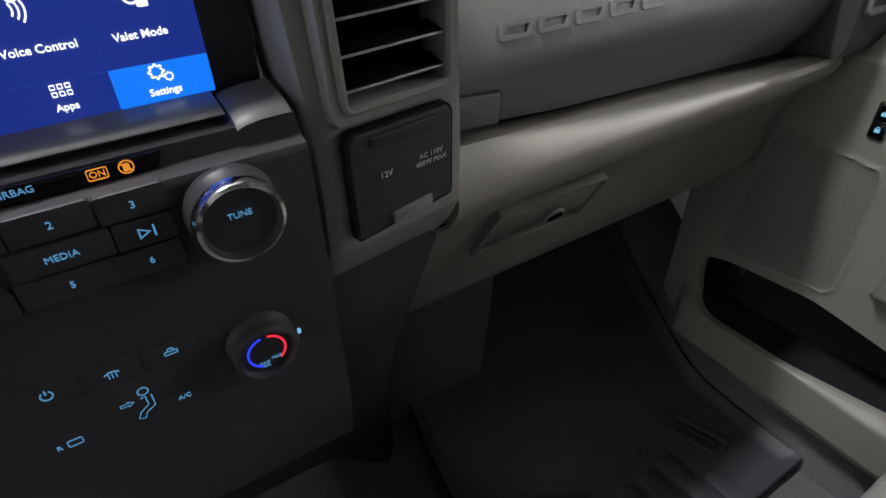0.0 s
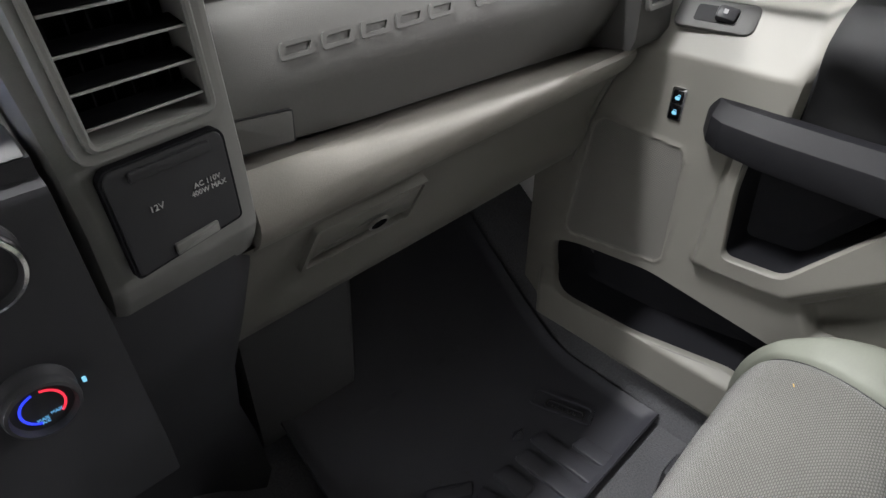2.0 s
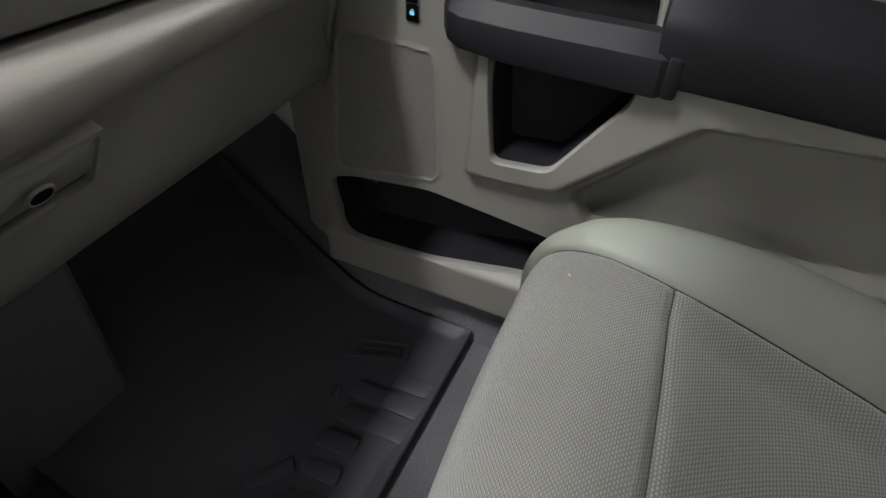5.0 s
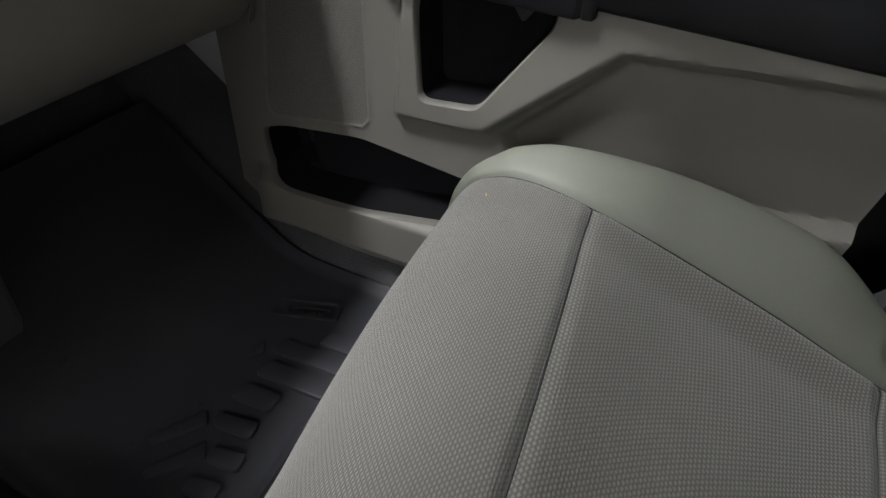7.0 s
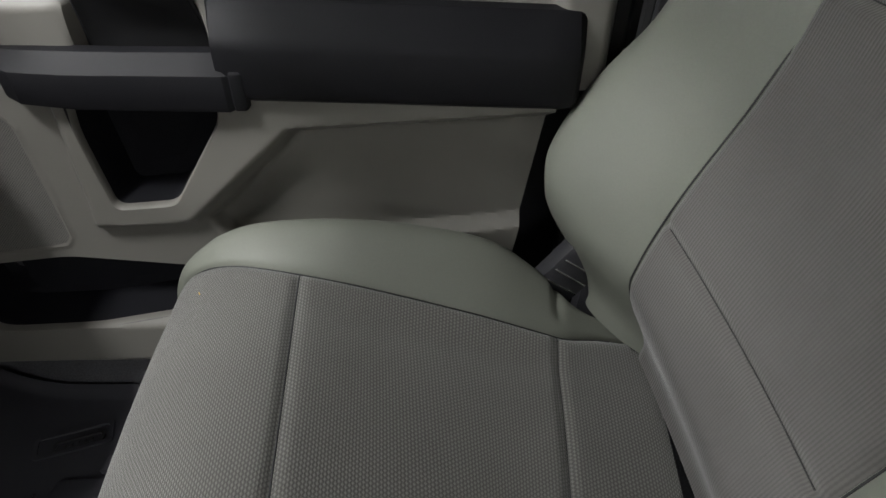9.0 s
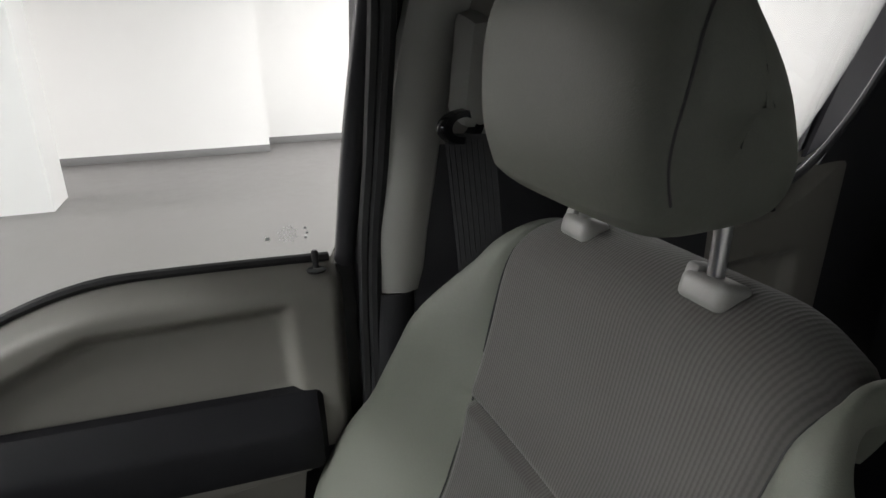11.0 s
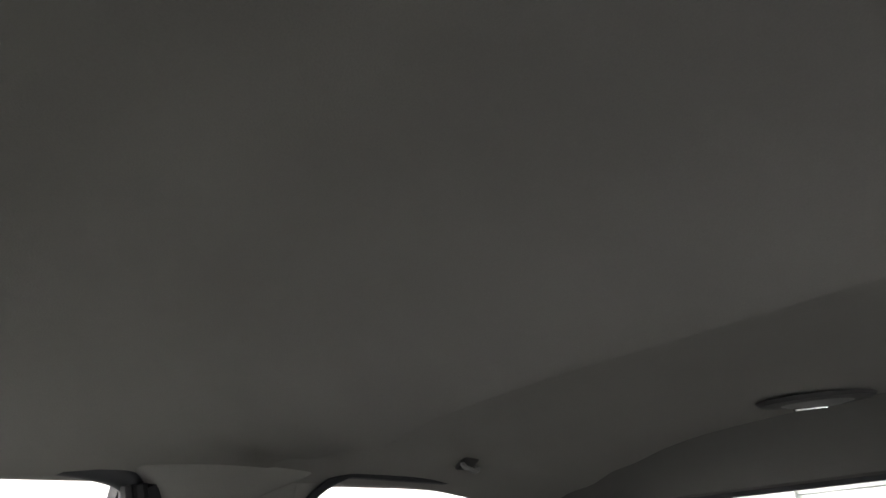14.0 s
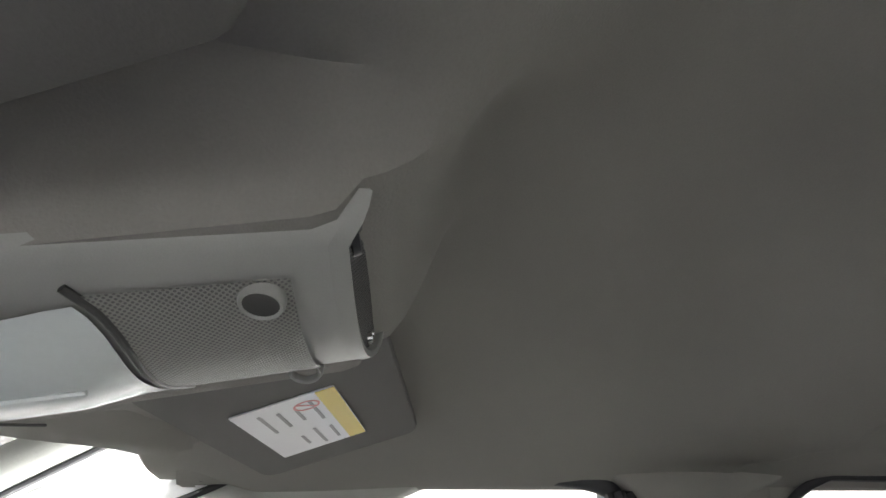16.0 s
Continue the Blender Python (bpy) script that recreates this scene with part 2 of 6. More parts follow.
def rounded(points, r, seg=4):
    """The polygon with its corners rounded."""
    out, n = [], len(points)
    for i in range(n):
        p, a, b = Vector(points[i]), Vector(points[i - 1]), Vector(points[(i + 1) % n])
        da, db = (a - p), (b - p)
        k = min(r, 0.45 * da.length, 0.45 * db.length)
        s, e = p + da.normalized() * k, p + db.normalized() * k
        for j in range(seg + 1):
            t = j / seg
            out.append(tuple((1 - t) ** 2 * s + 2 * t * (1 - t) * p + t * t * e))
    return out


def rect(w, h, r=0.002, seg=4, cx=0.0, cy=0.0):
    return rounded([(cx - w / 2, cy - h / 2), (cx + w / 2, cy - h / 2), (cx + w / 2, cy + h / 2), (cx - w / 2, cy + h / 2)], r, seg)


def ring_plate(outer, inner, depth, m=None):
    """A flat frame between two outlines with as many points each."""
    bm = bmesh.new()
    n = len(outer)
    rows = []
    for line, z in ((outer, -depth), (outer, -0.0012), ([Vector(o) * 0.97 + Vector(i) * 0.03 for o, i in zip(outer, inner)], 0), ([Vector(o) * 0.06 + Vector(i) * 0.94 for o, i in zip(outer, inner)], 0), (inner, -0.0012), (inner, -depth)):
        rows.append([bm.verts.new((p[0], p[1], z)) for p in line])
    for a, b in zip(rows, rows[1:]):
        for i in range(n):
            bm.faces.new((a[i], a[(i + 1) % n], b[(i + 1) % n], b[i]))
    bmesh.ops.recalc_face_normals(bm, faces=bm.faces[:])
    if m is not None:
        bm.transform(m)
    return bm


def lathe(profile, seg=40, m=None):
    """Turned about z: profile of (radius, z)."""
    bm = bmesh.new()
    rings = []
    for r, z in profile:
        rings.append([bm.verts.new((max(r, 1e-5) * math.cos(2 * math.pi * i / seg), max(r, 1e-5) * math.sin(2 * math.pi * i / seg), z)) for i in range(seg)])
    for a, b in zip(rings, rings[1:]):
        for i in range(seg):
            bm.faces.new((a[i], a[(i + 1) % seg], b[(i + 1) % seg], b[i]))
    bmesh.ops.remove_doubles(bm, verts=bm.verts[:], dist=3e-5)
    bmesh.ops.recalc_face_normals(bm, faces=bm.faces[:])
    if m is not None:
        bm.transform(m)
    return bm


def sheet(fn, us, vs, keep=None, uv=None, closed=False):
    """A mesh over the grid us x vs, at fn(u, v); keep(u, v) picks faces by their middle; uv(u, v) in metres."""
    bm = bmesh.new()
    layer = bm.loops.layers.uv.new("cloth") if uv else None
    grid = [[bm.verts.new(fn(u, v)) for v in vs] for u in us]
    nu, nv = len(us), len(vs)
    for i in range(nu if closed else nu - 1):
        i2 = (i + 1) % nu
        for j in range(nv - 1):
            if keep and not keep((us[i] + us[i2]) / 2, (vs[j] + vs[j + 1]) / 2):
                continue
            f = bm.faces.new((grid[i][j], grid[i2][j], grid[i2][j + 1], grid[i][j + 1]))
            if layer:
                for loop, (a, c) in zip(f.loops, ((us[i], vs[j]), (us[i2], vs[j]), (us[i2], vs[j + 1]), (us[i], vs[j + 1]))):
                    loop[layer].uv = uv(a, c)
    bmesh.ops.delete(bm, geom=[v for v in bm.verts if not v.link_faces], context="VERTS")
    return bm


def tube(points, r, seg=10, flat=1.0, closed_ends=True):
    """A rod along points; flat squeezes it along its second axis; r may be a list."""
    bm = bmesh.new()
    pts = [Vector(p) for p in points]
    rs = r if isinstance(r, (list, tuple)) else [r] * len(pts)
    rings = []
    side = None
    for i, p in enumerate(pts):
        d = (pts[min(i + 1, len(pts) - 1)] - pts[max(i - 1, 0)]).normalized()
        if side is None:
            side = d.orthogonal().normalized()
        side = (side - d * side.dot(d)).normalized()
        up = d.cross(side)
        rings.append([bm.verts.new(p + rs[i] * (math.cos(2 * math.pi * k / seg) * side + flat * math.sin(2 * math.pi * k / seg) * up)) for k in range(seg)])
    for a, b in zip(rings, rings[1:]):
        for k in range(seg):
            bm.faces.new((a[k], a[(k + 1) % seg], b[(k + 1) % seg], b[k]))
    if closed_ends:
        bm.faces.new(rings[0]), bm.faces.new(rings[-1])
    bmesh.ops.recalc_face_normals(bm, faces=bm.faces[:])
    return bm


def loft(sections, closed=True, caps=True):
    """Skin over sections of equally many points."""
    bm = bmesh.new()
    rows = [[bm.verts.new(p) for p in s] for s in sections]
    n = len(rows[0])
    for a, b in zip(rows, rows[1:]):
        for i in range(n if closed else n - 1):
            bm.faces.new((a[i], a[(i + 1) % n], b[(i + 1) % n], b[i]))
    if caps and closed:
        bm.faces.new(rows[0]), bm.faces.new(rows[-1])
    bmesh.ops.recalc_face_normals(bm, faces=bm.faces[:])
    return bm


def keep_faces(bm, test):
    drop = [f for f in bm.faces if not test(f.calc_center_median())]
    bmesh.ops.delete(bm, geom=drop, context="FACES")
    return bm


def spline(points, n):
    """n points on a smooth line through the given ones."""
    pts = [Vector(p) for p in points]
    out = []
    for k in range(n):
        s = k / (n - 1) * (len(pts) - 1)
        i = min(int(s), len(pts) - 2)
        t = s - i
        p0, p1, p2, p3 = pts[max(i - 1, 0)], pts[i], pts[i + 1], pts[min(i + 2, len(pts) - 1)]
        out.append(0.5 * (2 * p1 + (p2 - p0) * t + (2 * p0 - 5 * p1 + 4 * p2 - p3) * t * t + (3 * p1 - p0 - 3 * p2 + p3) * t ** 3))
    return out


def words(text, size, material, parent, m, name="lettering", depth=0.0003, bold=0.0, align="CENTER"):
    """Writing in the built-in font, as a mesh."""
    cu = bpy.data.curves.new("writing", "FONT")
    cu.body, cu.size, cu.align_x, cu.align_y, cu.extrude, cu.offset = text, size, align, "CENTER", depth, bold
    cu.resolution_u = 3
    tmp = bpy.data.objects.new("writing", cu)
    scene.collection.objects.link(tmp)
    me = bpy.data.meshes.new_from_object(tmp.evaluated_get(bpy.context.evaluated_depsgraph_get()))
    bpy.data.objects.remove(tmp)
    return part(name, me, material, parent, m=m)


def smooth01(t):
    t = min(max(t, 0.0), 1.0)
    return t * t * (3 - 2 * t)


def lerp(a, b, t):
    return a + (b - a) * t


def along(x, table):
    """Straight interpolation in a table of (x, value)."""
    if x <= table[0][0]:
        return table[0][1]
    for (a, va), (b, vb) in zip(table, table[1:]):
        if x <= b:
            return va + (vb - va) * (x - a) / (b - a)
    return table[-1][1]


def glide(x, table):
    """Smooth interpolation in a table of (x, value)."""
    if x <= table[0][0]:
        return table[0][1]
    for i in range(len(table) - 1):
        (a, va), (b, vb) = table[i], table[i + 1]
        if x <= b:
            t = (x - a) / (b - a)
            p, q = table[max(i - 1, 0)], table[min(i + 2, len(table) - 1)]
            ma, mb = (vb - p[1]) / (b - p[0]) * (b - a), (q[1] - va) / (q[0] - a) * (b - a)
            return va * (2 * t ** 3 - 3 * t * t + 1) + ma * (t ** 3 - 2 * t * t + t) + vb * (3 * t * t - 2 * t ** 3) + mb * (t ** 3 - t * t)
    return table[-1][1]


def inside(p, poly):
    """Signed distance to a polygon, positive inside."""
    x, y = p
    best, odd = 1e9, False
    for i in range(len(poly)):
        (x1, y1), (x2, y2) = poly[i - 1], poly[i]
        dx, dy = x2 - x1, y2 - y1
        t = max(0.0, min(1.0, ((x - x1) * dx + (y - y1) * dy) / (dx * dx + dy * dy + 1e-12)))
        best = min(best, math.hypot(x - x1 - t * dx, y - y1 - t * dy))
        if (y1 > y) != (y2 > y) and x < (x2 - x1) * (y - y1) / (y2 - y1) + x1:
            odd = not odd
    return best if odd else -best


def steps(a, b, n):
    return [a + (b - a) * i / n for i in range(n + 1)]


def solid(bm, thick):
    """Gives a sheet a back, so that it has thickness."""
    bmesh.ops.solidify(bm, geom=bm.faces[:], thickness=thick)
    return bm


# ---------------------------------------------------------------- garage
FLOOR_Z = -0.75
tagged(part("floor", rbox(24, 24, 0.2, 0), CONCRETE, m=pose(4, -1, FLOOR_Z - 0.1), smooth=False), "grey sealed concrete garage floor", "floor", kind="structure")


def wall(name, x0, x1, y0, y1, label="white painted garage wall", z1=3.1):
    base = rbox(x1 - x0, y1 - y0, z1 - FLOOR_Z, 0, m=Matrix.Translation(((x0 + x1) / 2, (y0 + y1) / 2, (z1 + FLOOR_Z) / 2)))
    return tagged(part(name, base, WALL, smooth=False), label, "wall", kind="structure")


wall("wall_east", 10.5, 10.8, -1.4, 9.0)
wall("wall_east_2", 11.3, 11.6, -6.0, -1.4)
wall("wall_east_3", 9.4, 11.6, -7.4, -6.0)
wall("wall_jog", 10.8, 11.6, -1.4, -1.1)
wall("wall_south", -6.0, 11.6, -7.5, -7.2)
wall("wall_north", -6.0, 10.8, 9.0, 9.3)
# unseen wall, added to bounce lamp light through the windshield
wall("bounce_wall", -6.0, 6.0, 5.0, 5.3)
wall("wall_west", -6.3, -6.0, -7.5, 9.3)
wall("wall_pier", 7.6, 8.3, 1.2, 2.6, "white painted garage pier")
tagged(part("ceiling", rbox(18.6, 17.4, 0.2, 0), WALL, m=pose(2.7, 0.8, 3.2), smooth=False), "white garage ceiling", "ceiling", kind="structure")
for bx0, bx1, by0, by1 in ((10.488, 10.5, -1.4, 9.0), (11.288, 11.3, -6.0, -1.4), (9.388, 9.4, -6.04, -6.0), (9.388, 9.4, -7.2, -7.08), (-6.0, 9.4, -7.2, -7.188)):
    tagged(part("baseboard", rbox(bx1 - bx0, by1 - by0, 0.12, 0.002, m=Matrix.Translation(((bx0 + bx1) / 2, (by0 + by1) / 2, FLOOR_Z + 0.06))), BASE), "grey vinyl wall base", "baseboard", kind="structure")

gd = thing("service_door", "white painted steel service door, closed", "door", m=pose(9.39, -6.62, FLOOR_Z, 0, 0, -90))
part("door_leaf", rbox(0.86, 0.04, 2.08, 0.004, m=Matrix.Translation((0, -0.012, 1.04))), DOORPAINT, gd)
for fx in (-0.47, 0.47):
    part("door_frame", rbox(0.07, 0.09, 2.16, 0.005, m=Matrix.Translation((fx, -0.02, 1.08))), DOORPAINT, gd)
part("door_frame", rbox(1.01, 0.09, 0.07, 0.005, m=Matrix.Translation((0, -0.02, 2.125))), DOORPAINT, gd)
for hz in (0.3, 1.05, 1.8):
    part("hinge", rbox(0.03, 0.02, 0.1, 0.004, m=Matrix.Translation((0.43, -0.04, hz))), STEEL, gd)
part("lever_handle", tube([(-0.36, -0.03, 1.0), (-0.36, -0.07, 1.0), (-0.26, -0.07, 1.0)], 0.01, 8), STEEL, gd)
rd = thing("card_reader", "small black card reader on a white wall", "card reader", m=pose(9.385, -5.98, 0.45, 0, 0, -90))
part("housing", rbox(0.09, 0.03, 0.16, 0.008), GLOSS, rd)
sw = thing("wall_switch", "small dark wall switch on a white wall", "switch", m=pose(7.6, -7.19, 0.47, 0, 0, 180))
part("cover", rbox(0.06, 0.02, 0.12, 0.004), COLUMN, sw)
part("rocker", rbox(0.025, 0.012, 0.04, 0.003, m=Matrix.Translation((0, -0.012, 0))), SATIN, sw)

od = thing("overhead_door", "white ribbed overhead garage door, closed", "garage door", m=pose(0.2, -7.14, FLOOR_Z))
for k in range(26):
    part("panel", rbox(6.4, 0.05, 0.112, 0.012, m=Matrix.Translation((0, 0, 0.06 + k * 0.118))), DOORPAINT, od)
part("post", rbox(0.14, 0.08, 3.1, 0.01, m=Matrix.Translation((1.5, 0.05, 1.55))), DOORPAINT, od)

# housings added around the unseen lamps
for lx, ly, lw, sx, sy, tint in LAMPS:
    fx = thing("added_fixture", "white ceiling light fixture added out of view", "ceiling light", "garage ceiling lights", m=pose(lx, ly, 2.9))
    part("housing", ring_plate(rect(sx + 0.14, sy + 0.14, 0.02), rect(sx + 0.02, sy + 0.02, 0.01), 0.05, m=pose(0, 0, 0, 180)), PAINT, fx)
    part("tray", rbox(sx + 0.12, sy + 0.12, 0.04, 0.01, m=Matrix.Translation((0, 0, 0.08))), PAINT, fx)
    part("stem", rbox(0.05, 0.05, 0.12, 0.004, m=Matrix.Translation((0, 0, 0.15))), PAINT, fx)

# ---------------------------------------------------------------- cab shell
shell = thing("truck_cab", "white pickup cab body with felt-lined roof", "truck", kind="structure")


def slab(name, x0, x1, y0, y1, z0, z1, material=PAINT, r=0.01, parent=shell):
    return part(name, rbox(x1 - x0, y1 - y0, z1 - z0, r, m=Matrix.Translation(((x0 + x1) / 2, (y0 + y1) / 2, (z0 + z1) / 2))), material, parent)


for sx in (-1, 1):
    a, b = sorted((sx * 0.925, sx * 0.965))
    if sx > 0:
        slab("side_panel", a, b, -1.86, 0.95, -0.35, 0.69)
    else:
        slab("side_panel", a, b, -1.86, -0.80, -0.35, 0.69)
        slab("side_panel", a, b, 0.5, 0.95, -0.35, 0.69)
        slab("door_sill", a, b, -0.80, 0.5, -0.35, -0.06)
    part("roof_rail", tube(spline([(sx * 0.8, -1.86, 1.15), (sx * 0.79, -1.0, 1.18), (sx * 0.785, -0.5, 1.175), (sx * 0.79, -0.2, 1.14)], 16), 0.055, 10), PAINT, shell)
    part("front_pillar", tube(spline([(sx * 0.80, -0.22, 1.14), (sx * 0.85, 0.2, 0.98), (sx * 0.89, 0.62, 0.78)], 12), 0.045, 10), PAINT, shell)
    part("centre_pillar", tube(spline([(sx * 0.8, -0.87, 1.16), (sx * 0.89, -0.87, 0.74), (sx * 0.93, -0.87, 0.3)], 10), 0.05, 10), PAINT, shell)
    part("rear_pillar", loft([[(sx * w + sx * dx, y, z) for dx, y in ((0, -1.72 - k), (0.05, -1.72 - k), (0.05, -1.88), (0, -1.88))] for w, k, z in ((0.9, -0.06, 0.66), (0.82, -0.03, 0.95), (0.74, 0, 1.2))]), PAINT, shell)
slab("roof_panel", -0.8, 0.8, -1.88, -0.16, 1.27, 1.30)
slab("rear_panel", -0.95, 0.95, -1.9, -1.86, -0.35, 0.74)
slab("rear_header", -0.8, 0.8, -1.9, -1.8, 1.12, 1.24)
slab("floor_pan", -0.95, 0.95, -1.9, 0.95, -0.12, -0.06)
slab("firewall", -0.95, 0.95, 0.75, 0.79, -0.3, 0.78)
slab("hood", -0.95, 0.95, 0.79, 2.4, 0.66, 0.72)
part("windshield", sheet(lambda u, v: (lerp(-0.8, 0.8, u) * lerp(0.96, 1.08, v), lerp(-0.16, 0.76, v), lerp(1.15, 0.76, v) + 0.01 * math.sin(math.pi * u)), steps(0, 1, 16), steps(0, 1, 6)), GLASS, shell).visible_shadow = False
part("back_glass", rbox(1.34, 0.005, 0.32, 0), GLASS, shell, m=pose(0, -1.83, 0.95, -8)).visible_shadow = False
for sx in (-1, 1):
    for y0, y1, nm in ((-1.6, -0.95, "rear_door_glass"), (-0.78, 0.45, "front_door_glass")):
        if sx < 0 and y1 > 0:
            continue
        part(nm, sheet(lambda u, v: (sx * lerp(0.885, 0.765, v), lerp(y0, y1, u), lerp(0.68, 1.13, v)), [0, 1], [0, 1]), GLASS, shell).visible_shadow = False

# felt roof lining with the ridge across it behind the front seats
CROWN = [(0, 1.267), (0.3, 1.258), (0.45, 1.240), (0.55, 1.205), (0.61, 1.164), (0.67, 1.138), (0.72, 1.116)]
RIDGE = [(0, -0.99), (0.2, -0.98), (0.4, -0.963), (0.55, -0.945), (0.61, -0.935), (0.72, -0.905)]


def roof_z(x, y):
    ax = abs(x)
    low = 1.20 + 0.03 * (1 - smooth01((ax - 0.35) / 0.25)) - 0.02 * (ax / 0.6) ** 2 - 0.058 * smooth01((ax - 0.56) / 0.16)
    z = lerp(glide(ax, CROWN), low, smooth01((y + 0.86) / 0.38))
    edge = 1 - 0.96 * smooth01((ax - 0.48) / 0.21)
    ry = glide(ax, RIDGE)
    if y > ry:
        z -= (0.015 * math.exp(-((y - ry) / 0.28) ** 2) + 0.090 * math.exp(-((y - ry) / 0.14) ** 2)) * edge
    else:
        z -= 0.105 * (1 - 0.5 * smooth01((ry - y) / 0.018)) * edge + 0.035 * smooth01((ry - y - 0.25) / 0.4)
    front = (0.045 * (1 - 0.85 * smooth01((ax - 0.45) / 0.22)) + 0.03 * (1 - smooth01((ax - 0.35) / 0.25))) * smooth01((y + 0.53) / 0.2) + 0.06 * (1 - 0.95 * smooth01((ax - 0.28) / 0.2)) * smooth01((y + 0.36) / 0.18)
    recess = smooth01((0.06 - x) / 0.10) * smooth01((y + 0.50) / 0.22)
    z -= lerp(front, 0.045, recess) + 0.07 * math.exp(-((y + 0.485) / 0.085) ** 2) * smooth01((0.14 - x) / 0.12)
    z += 0.03 * smooth01((y + 0.3) / 0.12) * smooth01((ax - 0.5) / 0.15)
    drop = z - (1.0985 - 0.041 * (y + 0.44) / 0.241 + 0.015 * smooth01((-0.441 - y) / 0.014))
    z -= max(drop, 0.0) * smooth01((y + 0.515) / 0.06) * smooth01((x - 0.026) / 0.024) * smooth01((0.26 - x) / 0.06)
    return z


def roof_rows():
    return steps(-1.8, -1.115, 22) + steps(-1.11, -0.87, 70) + steps(-0.862, -0.16, 84)


part("roof_lining", solid(sheet(lambda x, y: (x, y, roof_z(x, y)), steps(-0.72, 0.72, 120), roof_rows()), -0.012), HEADLINER, shell, "grey felt roof lining with a ridge across")
# closing rails between the lining and the window tops
for sx in (-1, 1):
    rail = [[(sx * 0.715, y, roof_z(0.715, y) + 0.006), (sx * 0.735, y, 1.117), (sx * 0.775, y, 1.117), (sx * 0.80, y, 1.14), (sx * 0.76, y, 1.2)] for y in steps(-1.8, -0.18, 40)]
    part("roof_edge", loft(rail), HEADLINER, shell)
HEADER = [(0, 1.088), (0.3, 1.095), (0.41, 1.106), (0.55, 1.127), (0.65, 1.140), (0.76, 1.146)]


def header_z(x):
    return min(glide(abs(x), HEADER), roof_z(x, -0.16) - 0.004)


part("header_trim", loft([[(x, -0.24, max(roof_z(x, -0.24), header_z(x)) + 0.01), (x, -0.19, header_z(x) + 0.004), (x, -0.165, header_z(x)), (x, -0.148, header_z(x)), (x, -0.14, header_z(x) + 0.008), (x, -0.15, 1.24), (x, -0.2, 1.24)] for x in steps(-0.76, 0.76, 110)]), HEADLINER, shell)

FRONT_EDGE = spline([(0.73, -0.31, 1.15), (0.737, -0.225, 1.107), (0.79, 0.15, 0.97), (0.86, 0.62, 0.79)], 24)
REAR_EDGE = spline([(0.732, -0.56, 1.15), (0.742, -0.455, 1.102), (0.80, -0.05, 0.96), (0.87, 0.45, 0.76)], 24)
rows = []
for a, b in zip(FRONT_EDGE, REAR_EDGE):
    rows.append([(a.x + 0.05, a.y + 0.01, a.z + 0.02), tuple(a), tuple(a.lerp(b, 0.12) + Vector((-0.008, 0, 0))), tuple(a.lerp(b, 0.35) + Vector((-0.014, 0, 0))), tuple(a.lerp(b, 0.65) + Vector((-0.014, 0, 0))), tuple(a.lerp(b, 0.9) + Vector((-0.008, 0, 0))), tuple(b), (b.x + 0.05, b.y - 0.01, b.z)])
part("front_pillar_trim", loft(rows), PILLAR, shell, "pale grey front pillar trim")
part("windshield_seal", tube([p + Vector((0.004, 0.006, 0.004)) for p in FRONT_EDGE[1:]], 0.005, 8), RUBBER, shell)

# ---------------------------------------------------------------- floor of the cab
carpet = part("cab_carpet", sheet(lambda x, y: (x, y, along(y, [(-1.8, 0.02), (-0.6, -0.01), (0.0, -0.012), (0.12, 0.0), (0.4, 0.22), (0.55, 0.4)]) + 0.16 * smooth01((0.26 - abs(x)) / 0.12) + 0.09 * smooth01((abs(x) - 0.80) / 0.04)), steps(-0.92, 0.92, 60), steps(-1.84, 0.6, 60)), CARPET)
tagged(carpet, "black carpet on the cab floor", "carpet", kind="structure")

fm = thing("floor_mat", "black moulded rubber floor mat with raised ribs", "floor mat")


def mat_z(x, y):
    z = glide(y, [(-0.3, 0.0), (0.05, 0.0), (0.13, 0.03), (0.36, 0.22)])
    edge = min(x - 0.30, 0.80 - x, y + 0.122 + 0.3 * max(0.5 - x, 0.0) ** 1.5, 0.36 - y)
    return z + 0.013 * (1 - smooth01(edge / 0.02))


part("tray", solid(sheet(lambda x, y: (x, y, mat_z(x, y)), steps(0.30, 0.80, 58), steps(-0.122, 0.36, 56)), -0.004), MAT, fm)


def rib(points, h=0.007, r=0.008):
    part("rib", plate(rounded(points, r, 3), h + 0.002, 0.003, m=Matrix.Translation((0, 0, h))), MAT, fm)


# long bars towards the seat, blocks and slanted bars in the middle, low bars further ahead
for x, y0, y1 in ((0.664, -0.055, -0.11), (0.624, 0.0, -0.115), (0.580, -0.005, -0.115), (0.533, 0.0, -0.056)):
    rib([(x - 0.016, y0 + 0.006), (x + 0.014, y0), (x + 0.016, y1), (x - 0.014, y1)])
for x, y, k in ((0.486, -0.03, 1.0), (0.442, -0.05, 0.8), (0.399, -0.05, 0.75)):
    rib([(x - 0.014, y + 0.026 * k), (x + 0.006, y + 0.034 * k), (x + 0.016, y - 0.026 * k), (x - 0.010, y - 0.03 * k)])
for x, y in ((0.466, 0.016), (0.428, -0.014)):
    rib([(x + 0.022, y + 0.004), (x + 0.004, y - 0.014), (x - 0.05, y + 0.03), (x - 0.042, y + 0.044)], 0.006, 0.005)
rib([(0.60, 0.034), (0.622, 0.026), (0.60, 0.012), (0.584, 0.024)], 0.006, 0.005)
for k in range(4):
    part("stud", lathe([(0.0, 0.004), (0.0018, 0.0035), (0.0024, 0.0)], 10), DARK, fm, m=Matrix.Translation((0.493 - 0.0427 * k, 0.036 + 0.017 * k, mat_z(0.45, 0.036 + 0.017 * k) + 0.002)))
